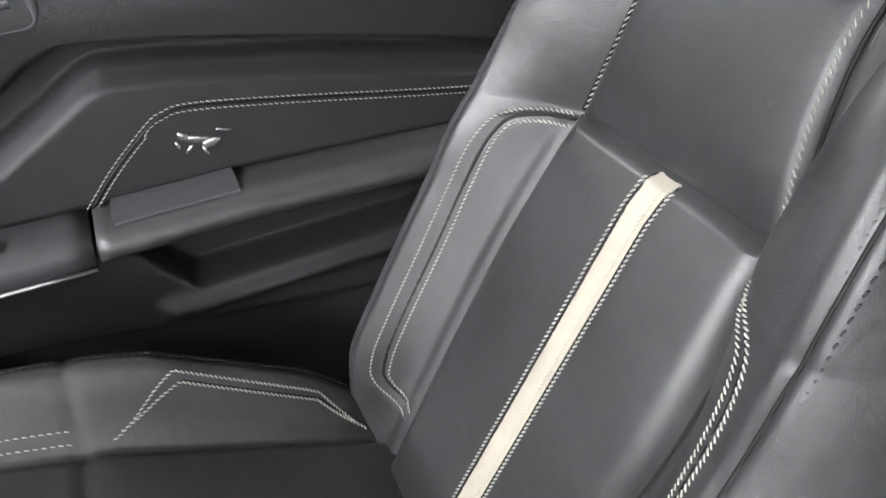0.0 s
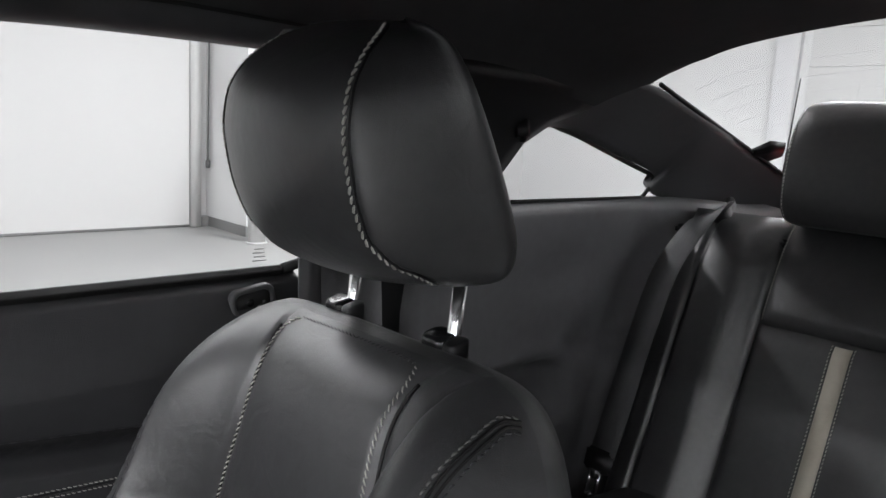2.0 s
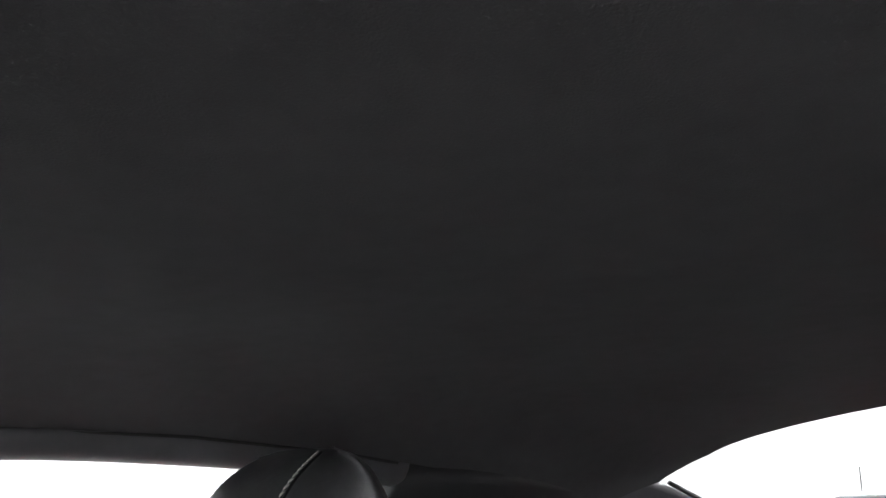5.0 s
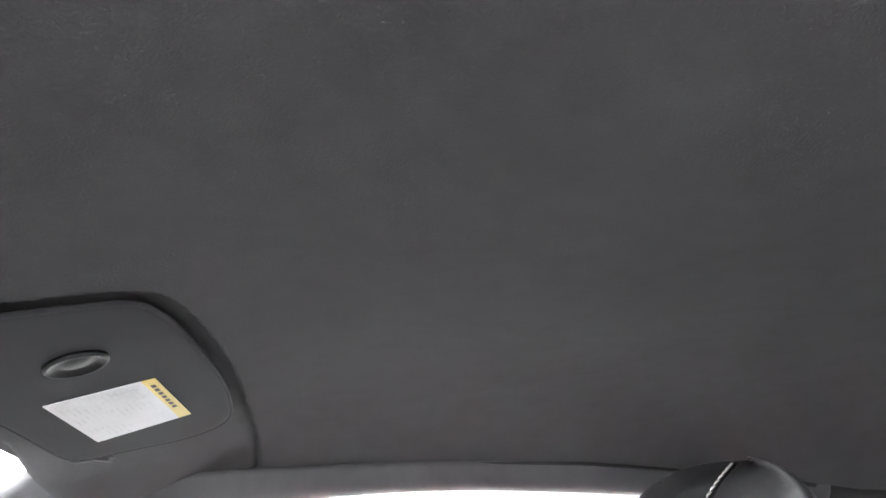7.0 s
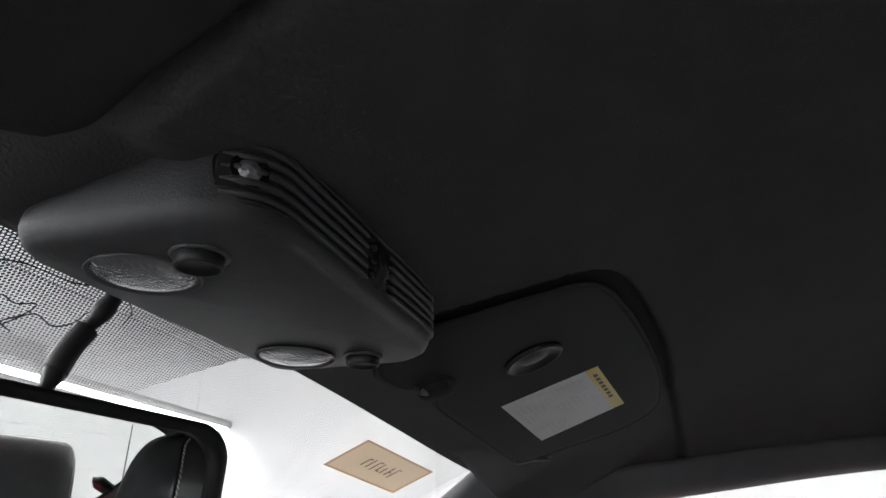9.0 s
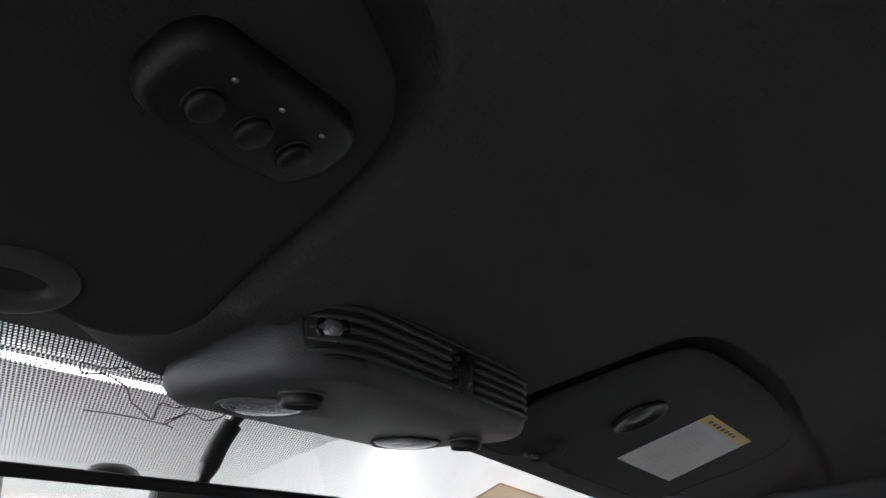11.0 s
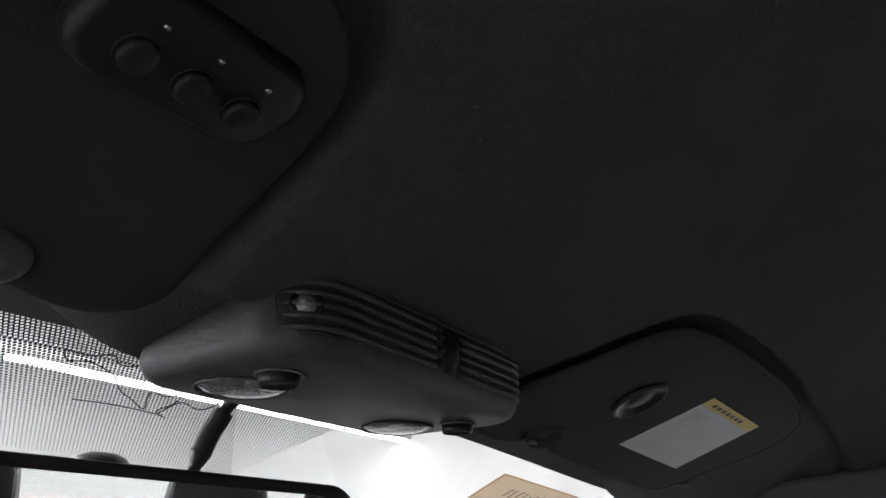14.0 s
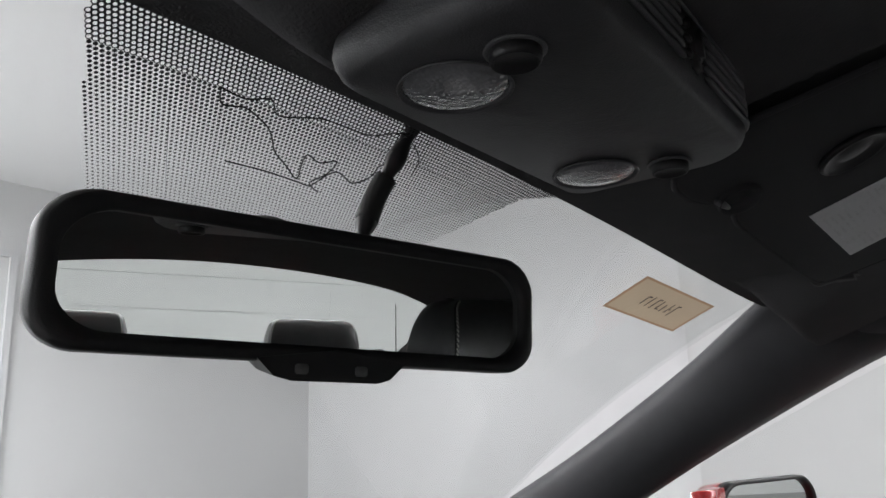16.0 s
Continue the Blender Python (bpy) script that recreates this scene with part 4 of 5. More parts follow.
        part("stitching", rel(stitches(beside(crest, sgn, -0.0034, 0.0007), 0.0052, 0.0062, 0.0010, 0.3)), THREAD_GREY, seat, "grey stitching along the crest")
        part("stitching", rel(stitches(beside(crest, sgn, 0.0085, 0.0004), 0.005, 0.007, 0.0009, 0.2)), THREAD_DARK, seat, "dark stitching along the crest")
        pts = [(cx + sgn * back_hw(z), back_front(sgn * back_hw(z), z, out) + 0.0008, z) for z in np.linspace(0.475, 0.824, 50)]
        part("seam", rel(tube(pts, 0.0012, 6)), RUBBER, seat, "dark folded seam")
        for o in (-0.0052, 0.0052):
            pts = []
            for i, (a, z) in enumerate(ARC_S):
                p, q = ARC_S[max(0, i - 1)], ARC_S[min(len(ARC_S) - 1, i + 1)]
                t = (q - p) / np.linalg.norm(q - p)
                aa, zz = a + o * t[1], z - o * t[0]
                aa = max(aa, back_hw(zz) + 0.002)
                pts.append((cx + sgn * aa, back_front(sgn * aa, zz, out) + 0.0004, zz))
            part("stitching", rel(stitches(pts, 0.0050, 0.0044, 0.0008, 0.6 * sgn)), THREAD, seat, "grey double stitching")
    # cushion
    def cush_z(a, y):
        zc = interp(y, [0.16, 0.25, 0.28, 0.52, 0.62, 0.74, 0.80], [0.45, 0.465, 0.475, 0.568, 0.59, 0.585, 0.56])
        amp = interp(y, [0.18, 0.26, 0.34, 0.48, 0.66, 0.80], [0.0, 0.02, 0.058, 0.084, 0.066, 0.02])
        d = amp * sm((abs(a) - 0.142) / 0.045) - 0.006 * math.exp(-((abs(a) - 0.141) / 0.004) ** 2)
        d -= 0.005 * math.exp(-((y - 0.545) / 0.004) ** 2) * (abs(a) < 0.2)
        w = 0.25 - 0.02 * sm((0.36 - y) / 0.12)
        u = min(1, abs(a) / w)
        v = min(1, max(0, (y - 0.45) / 0.36))
        e = max(0, 1 - u ** 7) ** 0.5 * max(0, 1 - v ** 10) ** 0.5
        return 0.40 + (zc + d - 0.40) * e, w
    rows = []
    for y in np.linspace(0.16, 0.8098, 120):
        w = cush_z(0, y)[1]
        row = []
        for k in range(121):
            a = -w + 2 * w * k / 120
            row.append((cx + a, y, cush_z(a, y)[0]))
        rows.append(row)
    part("cushion", rel(grid([list(reversed(r)) for r in rows])), LEATHER, seat)
    part("cushion_base", rel(box(cx - 0.235, cx + 0.235, 0.12, 0.79, 0.33, 0.42, 0.02)), BLACK, seat)
    for sgn in (-1, 1):
        for o in (0.0, 0.007):
            corner = [(0.148 + o * 0.6, 0.520 - o), (0.176 - o * 0.7, 0.462 - o * 0.5), (0.172 - o * 0.7, 0.335 + o * 0.5), (0.150 + o * 0.5, 0.290 + o)]
            cl = []
            for p0, p1 in zip(corner[:-1], corner[1:]):
                cl += [np.array(p0) * (1 - k / 12) + np.array(p1) * k / 12 for k in range(12)]
            pts = [(cx + sgn * a, y, cush_z(sgn * a, y)[0] + 0.0008) for a, y in cl]
            part("stitching", rel(stitches(pts, 0.0048, 0.0044, 0.0008, 0.6, (-sgn * 0.6, 0, 1))), THREAD, seat, "grey double stitching")
            if o:
                part("seam", rel(tube([(p[0] + sgn * 0.002, p[1] - 0.002, p[2] - 0.0004) for p in pts], 0.0014, 6)), RUBBER, seat, "dark folded seam")
        for o in (0.003, 0.009):
            pts = [(cx + sgn * (0.146 + o), y, cush_z(sgn * (0.146 + o), y)[0] + 0.0008) for y in np.linspace(0.55, 0.76, 40)]
            part("stitching", rel(stitches(pts, 0.0046, 0.006, 0.0008, 0.3, (0, 0, 1))), THREAD, seat, "grey double stitching")
        crest = [(cx + sgn * 0.198, y, cush_z(sgn * 0.198, y)[0] + 0.0006) for y in np.linspace(0.30, 0.76, 70)]
        part("stitching", rel(stitches(crest, 0.005, 0.0062, 0.0007, 0.2, (0, 0, 1))), THREAD_GREY, seat)
        part("seam", rel(tube([(p[0] + sgn * 0.003, p[1], p[2] - 0.0006) for p in crest], 0.0013, 6)), RUBBER, seat, "dark folded seam")
    part("side_shield", rel(box(cx - 0.262, cx - 0.238, 0.05, 0.72, 0.33, 0.46, 0.012)), BLACK, seat)
    part("side_shield", rel(box(cx + 0.238, cx + 0.262, 0.05, 0.72, 0.33, 0.46, 0.012)), BLACK, seat)
    # head restraint: wedge with a narrow front panel
    hx = cx + 0.005
    prof = [(1.050, 0.055, 0.006, 0.62), (1.055, 0.074, -0.010, 0.88), (1.066, 0.095, -0.020, 0.98), (1.088, 0.114, -0.021, 1.0), (1.12, 0.128, -0.008, 1.0), (1.16, 0.136, 0.012, 1.0), (1.19, 0.133, 0.028, 0.985), (1.21, 0.122, 0.037, 0.95), (1.225, 0.106, 0.046, 0.88), (1.235, 0.092, 0.055, 0.78), (1.240, 0.082, 0.063, 0.62)]
    pz = [p[0] for p in prof]
    zz = sorted(set(list(np.linspace(1.050, 1.066, 7)) + list(np.linspace(1.066, 1.22, 26)) + list(np.linspace(1.22, 1.24, 10))))

    def ring(z):
        def cr(k):
            return float(np.array([np.interp(z, pz, [p[k] for p in prof])])[0])
        yf, yb, sc = cr(1), cr(2), cr(3)
        wf, wb = 0.080 * sc, 0.122 * sc
        pts = [(-wb * 0.86, yb), (-wb, yb + 0.018 * sc), (-wb * 0.93, yb + 0.35 * (yf - yb)), (-wf * 1.15, yf - 0.024), (-wf, yf - 0.012), (-wf * 0.6, yf - 0.002), (0, yf + 0.002), (wf * 0.6, yf - 0.002), (wf, yf - 0.012), (wf * 1.15, yf - 0.024), (wb * 0.93, yb + 0.35 * (yf - yb)), (wb, yb + 0.018 * sc), (wb * 0.86, yb), (0, yb - 0.004)]
        return pts
    rings = []
    for z in zz:
        raw = ring(z)
        sp = spline(raw + [raw[0]], 5)[:-1]
        rings.append([(hx + p[0], p[1], z) for p in sp])
    # smooth the profile along z a little
    arr = np.array(rings)
    for _ in range(3):
        arr[1:-1] = 0.5 * arr[1:-1] + 0.25 * (arr[:-2] + arr[2:])
    rest = part("headrest", rel(grid([[tuple(p) for p in r] for r in arr], True, True)), LEATHER, seat)
    for idx in (20, 40):
        line = []
        for k in range(3, len(zz) - 2):
            turn = 6.5 * float(sm((1.094 - zz[k]) / 0.038))
            at = idx - turn if idx == 20 else idx + turn
            i = int(at)
            line.append(arr[k][i] * (1 - at + i) + arr[k][i + 1] * (at - i))
        pts = []
        for p in line:
            o = p - np.array([hx, 0.05, p[2]])
            pts.append(tuple(p + 0.0006 * o / np.linalg.norm(o)))
        part("stitching", rel(stitches(pts, 0.0062, 0.0064, (0.0007 if idx == (20 if out < 0 else 40) else 0.0011), 0.35, (0.5 if idx == 40 else -0.5, 1, 0))), THREAD, rest, "grey stitching")
        sgn = 1 if idx == 40 else -1
        part("seam", rel(tube([(p[0] + sgn * 0.003, p[1] - 0.0018, p[2]) for p in pts], 0.0012, 5)), BLACK, rest)
    for px in (cx + 0.073, cx - 0.061):
        post = part("headrest_post", rel(tube([(px, 0.004, 0.96), (px, 0.0, 1.0), (px, -0.006, 1.06)], 0.0058, 16)), CHROME, seat, "bright chrome post")
        col = rounded(0.0135, 0.0115, 0.0085, 5)
        cap = [(1.0, 0.985), (1.0, 1.0045), (0.965, 1.0065), (0.88, 1.0078), (0.6, 1.0084)]
        g = grid([[(px + 0.0075 + a * k, 0.008 + b * k, z - 0.22 * b * k) for a, b in col] for k, z in cap], True, True)
        collar = part("post_collar", rel(g), BLACK_GLOSS, seat, "black plastic post collar")
        col = rounded(0.0075, 0.0105, 0.006, 5)
        g = grid([[(px - 0.0120 + a * k, 0.008 + b * k, z - 0.0018 - 0.22 * b * k) for a, b in col] for k, z in cap], True, True)
        part("release_button", rel(g), BLACK, collar, "black release button")
    return seat


front_seat(0.355, "black leather bucket seat with cream stripe and grey stitching")
front_seat(-0.355, "black leather driver's bucket seat with cream stripe")

# ---- rear seats ----


def rear_seat(side):
    flip = (lambda g: g) if side == 1 else mirrored
    seat = thing("rear_bench_seat", "black leather rear seat with cream stripe and headrest", "car seat", "rear seats")
    cx, hw = 0.262, 0.143

    def y0(z):
        return -0.862 - 0.42 * (z - 0.86)

    def yf(x, z):
        a = abs(x - cx)
        e = max(0, 1 - ((z - 0.45) / 0.588) ** 14) ** 0.5
        w = 0.34 if x > cx else 0.25
        e *= max(0, 1 - (a / w) ** 8) ** 0.5
        d = 0.032 * sm((a - hw) / 0.06)
        d += (0.006 * sm((0.86 - z) / 0.02) if z < 0.861 else 0.012 * sm((z - 0.861) / 0.03)) * (1 - (min(a / hw, 1)) ** 6)
        d -= 0.008 * math.exp(-((a - hw) / 0.004) ** 2) + (0.007 * math.exp(-((z - 0.861) / 0.004) ** 2) if a < hw else 0)
        d -= 0.012 * math.exp(-((x - 0.535) / 0.005) ** 2)
        return y0(z) + d * e - 0.05 * (1 - e)
    xs = np.r_[np.linspace(0.013, cx - hw, 20), np.linspace(cx - hw, cx + hw, 56)[1:], np.linspace(cx + hw, 0.601, 50)[1:]]
    zs = np.r_[np.linspace(0.46, 0.861, 60), 0.861 + 0.1765 * (1 - (1 - np.linspace(0, 1, 44)[1:]) ** 1.5)]
    rows = [[(x, yf(x, z), z) for x in xs] for z in zs]
    i0, i1 = 19, 19 + 55
    part("center_panel", flip(grid([list(reversed(r[i0:i1 + 1])) for r in rows[:60]])), LEATHER, seat)
    part("upper_panel", flip(grid([list(reversed(r[i0:i1 + 1])) for r in rows[59:]])), LEATHER, seat)
    part("side_bolster", flip(grid([list(reversed(r[:i0 + 1])) for r in rows])), LEATHER_SMOOTH, seat)
    part("side_bolster", flip(grid([list(reversed(r[i1:])) for r in rows])), LEATHER, seat)
    part("back_shell", flip(grid([[(x, -1.0 if z < 1.02 else -0.98, z) for x in xs] for z in (0.46, 1.0, 1.0365)])), BLACK, seat)
    srows = [[(cx + a, yf(cx + a, z) + (0.0034 if abs(a) < 0.0128 else 0), z) for a in (-0.0135, -0.0125, 0, 0.0125, 0.0135)] for z in np.linspace(0.47, 0.855, 120)]
    part("stripe", flip(grid([list(reversed(r)) for r in srows])), STRIPE, seat, "cream leather stripe")
    for a in (-0.017, 0.017):
        part("stitching", flip(stitches([(cx + a, yf(cx + a, z) + 0.0005, z) for z in np.linspace(0.47, 0.856, 60)], 0.005, 0.0065, 0.0009, 0.3)), THREAD, seat)
    for a in (-hw + 0.005, hw - 0.005):
        part("stitching", flip(stitches([(cx + a, yf(cx + a, z) + 0.0006, z) for z in np.linspace(0.868, 1.03, 40)], 0.005, 0.0065, 0.0010, 0.3)), THREAD, seat)
    # cushion
    def zc(x, y):
        a = abs(x - cx)
        e = max(0, 1 - (min(1, max(0, (y + 0.75) / 0.40))) ** 8) ** 0.5 * max(0, 1 - (min(1, a / 0.34)) ** 10) ** 0.5
        d = 0.03 * sm((a - 0.15) / 0.06) - 0.006 * math.exp(-((a - 0.15) / 0.004) ** 2)
        return 0.38 + (0.50 + 0.16 * (y + 0.88) + d - 0.38) * e
    part("cushion", flip(grid([list(reversed([(x, y, zc(x, y)) for x in np.linspace(0.012, 0.60, 80)])) for y in np.linspace(-0.88, -0.3505, 70)])), LEATHER, seat)
    seam = [(0.485 - 0.285 * (y + 0.87), y, zc(0.485 - 0.285 * (y + 0.87), y) + 0.0004) for y in np.linspace(-0.85, -0.42, 40)]
    part("seam", flip(tube(seam, 0.002, 6)), RUBBER, seat, "dark folded seam")
    part("stud", flip(moved(lathe([(0.0085, -0.004), (0.0085, 0.0015), (0.0065, 0.0045), (0.0015, 0.0055)], 18), pose(0.343, -0.563, zc(0.343, -0.563)))), BLACK_GLOSS, seat, "small round black stud")
    part("cushion_base", flip(box(0.02, 0.60, -0.88, -0.37, 0.30, 0.39, 0.01)), BLACK, seat)
    # headrest
    rings = []
    for z, s, yf_, yb in ((1.036, 0.80, -0.895, -0.975), (1.042, 0.95, -0.88, -0.985), (1.07, 1.0, -0.868, -0.99), (1.12, 0.99, -0.862, -0.985), (1.17, 0.96, -0.862, -0.975), (1.21, 0.92, -0.868, -0.965), (1.235, 0.86, -0.878, -0.955), (1.246, 0.74, -0.895, -0.945), (1.2475, 0.5, -0.91, -0.935)):
        w, yb = 0.125 * s, yb - 0.018
        raw = [(-w, yb + 0.03), (-w, yf_ - 0.03), (-w * 0.86, yf_ - 0.004), (0, yf_), (w * 0.86, yf_ - 0.004), (w, yf_ - 0.03), (w, yb + 0.03), (w * 0.86, yb), (0, yb - 0.003), (-w * 0.86, yb)]
        sp = spline(raw + [raw[0]], 5)[:-1]
        rings.append([(0.280 + p[0], p[1], z) for p in sp])
    arr = np.array(rings)
    fine = []
    for i in range(len(arr) - 1):
        for k in range(4):
            fine.append(arr[i] * (1 - k / 4) + arr[i + 1] * k / 4)
    fine.append(arr[-1])
    arr = np.array(fine)
    for _ in range(2):
        arr[1:-1] = 0.5 * arr[1:-1] + 0.25 * (arr[:-2] + arr[2:])
    rest = part("headrest", flip(grid([[tuple(p) for p in r] for r in arr], True, True)), LEATHER, seat)
    for idx in (9, 21):
        part("stitching", flip(stitches([tuple(arr[k][idx] + np.array([0, 0.0008, 0])) for k in range(2, len(arr) - 3)], 0.005, 0.0065, 0.001, 0.2)), THREAD, rest, "grey stitching")
    btn = moved(lathe([(0.017, 0), (0.017, 0.006), (0.013, 0.008), (0.011, 0.005), (0.002, 0.005)], 20), pose(0.171, -0.925, 1.115, 0, -90, 0))
    part("release_button", flip(btn), BLACK, rest, "round black release button")
    return seat


rear_seat(1)
rear_seat(-1)


def rear_belt(side):
    flip = (lambda g: g) if side == 1 else mirrored
    belt = thing("rear_seat_belt", "black seat belt hanging over the rear seat back", "seat belt", "rear seat belts")
    c = spline([(0.520, -0.98, 1.030), (0.524, -0.93, 1.041), (0.528, -0.86, 1.028), (0.540, -0.775, 0.945), (0.547, -0.725, 0.830), (0.546, -0.68, 0.727), (0.554, -0.65, 0.622)], 10)
    rows = []
    for i, p in enumerate(c):
        q = c[min(i + 1, len(c) - 1)] - c[max(i - 1, 0)]
        q /= np.linalg.norm(q)
        s = np.cross(q, (0.25, 1, 0.2))
        s = s / np.linalg.norm(s) * 0.029
        nn = np.cross(s, q)
        nn = nn / np.linalg.norm(nn) * 0.0008
        rows.append([tuple(p - s + nn), tuple(p + nn * 2.2), tuple(p + s + nn), tuple(p + s - nn), tuple(p - s - nn)])
    part("strap", flip(grid(rows, True, True)), WEBBING, belt)
    part("tongue_holder", flip(moved(box(-0.027, 0.027, -0.008, 0.008, -0.02, 0.02, 0.005), pose(0.556, -0.645, 0.610, 14, 0, 0))), BLACK, belt)
    part("tongue", flip(moved(join(box(-0.012, 0.012, -0.002, 0.002, -0.055, -0.045, 0.001), box(-0.012, -0.006, -0.002, 0.002, -0.05, 0.0, 0.001), box(0.006, 0.012, -0.002, 0.002, -0.05, 0.0, 0.001), box(-0.012, 0.012, -0.002, 0.002, -0.022, 0.0, 0.001)), pose(0.558, -0.640, 0.600, 14, 0, 0))), CHROME, belt, "bright metal buckle tongue")


rear_belt(1)
rear_belt(-1)


def front_belt(side):
    flip = (lambda g: g) if side == 1 else mirrored
    belt = thing("front_seat_belt", "black front seat belt with guide on the middle pillar", "seat belt", "front seat belts")
    part("strap", flip(moved(box(-0.001, 0.001, -0.024, 0.024, -0.38, 0.05), pose(0.668, -0.20, 1.0, 0, 6, 0))), WEBBING, belt)
    part("strap_low", flip(moved(box(-0.0008, 0.0008, -0.0235, 0.0235, -0.30, 0.07, 0.0005), pose(0.6585, -0.146, 0.97, 0, 4, 0))), WEBBING, belt)
    part("pillar_cover", flip(moved(box(-0.008, 0.008, -0.016, 0.016, -0.30, 0.085, 0.006), pose(0.6655, -0.110, 0.965, 2, 5, 0))), TRIM, belt, "charcoal plastic cover beside the strap")
    part("belt_guide", flip(moved(box(-0.012, 0.012, -0.03, 0.03, -0.045, 0.045, 0.010), pose(0.640, -0.308, 1.10, 0, 6, 0))), BLACK, belt, "black shoulder guide")
    part("coat_hook", flip(moved(box(-0.012, 0.010, -0.012, 0.012, -0.02, 0.02, 0.008), pose(0.618, -0.444, 1.172, 0, 10, 0))), BLACK, belt)


front_belt(1)
front_belt(-1)

# ---- overhead console ----
con = thing("overhead_console", "black overhead lamp console under the headliner", "overhead console", at=(0.0025, 0.5885, 1.229))


def con_ring(s, z, dy=0.0012, wx=0.0790, wy=0.0397):
    """The console's outline: tight corners ahead, wide ones behind."""
    out = []
    for cx, cy, r, a0 in ((1, 1, 0.010, 0), (-1, 1, 0.010, 90), (-1, -1, 0.022, 180), (1, -1, 0.022, 270)):
        for k in range(10):
            t = radians(a0 + 10 * k)
            out.append((s * (cx * (wx - r) + r * math.cos(t)), s * (cy * (wy - r) + r * math.sin(t)) + dy, z))
    return out


def con_wall(s, share, lift=0.0, dy=0.0012):
    return [(x, y, 0.007 + (console_top(y) - 0.007) * share + lift) for x, y, z in con_ring(s, 0.0, dy)]


body = grid([con_ring(0.05, 0.0), con_ring(0.93, 0.0), con_ring(0.97, 0.0018), con_ring(0.992, 0.0045), con_wall(1.0, 0.0), con_wall(0.998, 0.5), con_wall(0.993, 0.93), con_wall(0.985, 1.0), con_wall(0.95, 1.02)], True, True)
part("housing", body, CONSOLE, con, "dark textured plastic housing")
for lx, ly, bx, by in ((-0.0500, 0.014, -0.0577, -0.0110), (0.0505, 0.018, 0.0595, -0.0092)):
    bez = part("lamp_bezel", moved(lathe([(0.0150, 0.0), (0.0168, 0.0), (0.0172, -0.0007), (0.0168, -0.0011), (0.0160, -0.0005), (0.0158, 0.0006)], 40), pose(lx, ly, -0.0002)), TRIM, con)
    part("lamp_lens", moved(lathe([(0.0003, -0.0026), (0.006, -0.0024), (0.011, -0.0019), (0.0140, -0.0012), (0.0154, -0.0005), (0.0161, 0.0005)], 40), pose(lx, ly, 0.0)), LENS, bez, "patterned clear lamp lens")
    btn = part("push_button", moved(lathe([(0.0003, -0.0034), (0.0057, -0.0034), (0.0060, -0.0043), (0.0066, -0.0044), (0.0070, -0.0036), (0.0072, 0.0)], 28), pose(bx, by, 0.0)), BLACK, con, "round black push button")
    part("button_ring", moved(lathe([(0.0074, 0.0004), (0.0082, 0.0), (0.0086, -0.0008), (0.0076, -0.0010)], 28), pose(bx, by, 0.0)), TRIM, btn)
# ribbed rear face with a framed sensor at its end
for k in range(5):
    z = 0.0088 + k * 0.0037
    pts = []
    for a in np.linspace(-0.0788, 0.0788, 61):
        if abs(a) < 0.0570:
            y = -0.0385
        else:
            t = (abs(a) - 0.0570) / 0.022
            y = -0.0165 - 0.022 * math.sqrt(max(0, 1 - t * t))
        pts.append((a, y - 0.0006, z))
    for lo_, hi_ in ((-0.0768, -0.004), (0.011, 0.0765)):
        seg = [p for p in pts if lo_ <= p[0] <= hi_]
        part("rib", tube(seg, [0.0004] + [0.0012] * (len(seg) - 2) + [0.0004], 8), CONSOLE, con)
        if k < 4:
            # thin black line paints the shade between two ribs
            part("groove", tube([(x, y + 0.0004, z + 0.00185) for x, y, z in seg], 0.00042, 6), RUBBER, con, "black line for the shade between the ribs")
frame_pts = [(x + (0.0025 if x < 0 else -0.0025), y, z) for x, y, z in [(-0.0620, -0.0388, 0.0072), (-0.0705, -0.0360, 0.0072), (-0.0765, -0.0285, 0.0078), (-0.0785, -0.0258, 0.0140), (-0.0782, -0.0262, 0.0205), (-0.0740, -0.0330, 0.0258), (-0.066, -0.0380, 0.0265), (-0.03, -0.0392, 0.0266), (0.03, -0.0392, 0.0266), (0.066, -0.0380, 0.0265), (0.0775, -0.0275, 0.0258)]]
part("grille_frame", tube(spline(frame_pts, 6), 0.0009, 6), BLACK, con, "thin dark grille frame")
def rear_line(a):
    """The console's rear outline: straight, then round the corner."""
    if abs(a) < 0.0570:
        return -0.0385
    return -0.0165 - 0.022 * math.sqrt(max(0.0, 1 - ((abs(a) - 0.0570) / 0.022) ** 2))


# black sheet just proud of the face, painted as the opening's shade
dark_sheet = [[(a - 0.0004, rear_line(a) - 0.0005, z) for z in np.linspace(0.0100, 0.0240, 5)] for a in np.linspace(-0.0765, -0.0615, 12)]
part("opening_shade", grid(dark_sheet), RUBBER, con, "black sheet for the shaded opening behind the louvres")
sm_ = Matrix.Translation((-0.0712, -0.0335, 0.0160)) @ Matrix.Rotation(radians(-42), 4, "Z") @ Matrix.Rotation(radians(90), 4, "X")
part("lamp_bulb", moved(lathe([(0.0003, 0.0022), (0.0020, 0.0018), (0.0034, 0.0006), (0.0038, -0.001)], 20), sm_), LENS, con, "small clear lamp behind the louvres")
part("bulb_holder", moved(lathe([(0.0040, 0.0006), (0.0052, 0.0008), (0.0056, 0.0), (0.0056, -0.001)], 20), sm_), BLACK_GLOSS, con, "glossy round bulb holder")
# no recess is cut: a proud black block paints its shade
part("latch_shade", box(0.0010, 0.0090, -0.0400, -0.037, 0.0080, 0.0255, 0.001), RUBBER, con, "black block for the shade in the latch recess")
part("latch_tab", box(0.0030, 0.0090, -0.0415, -0.0385, 0.0115, 0.0225, 0.0012), BLACK, con)
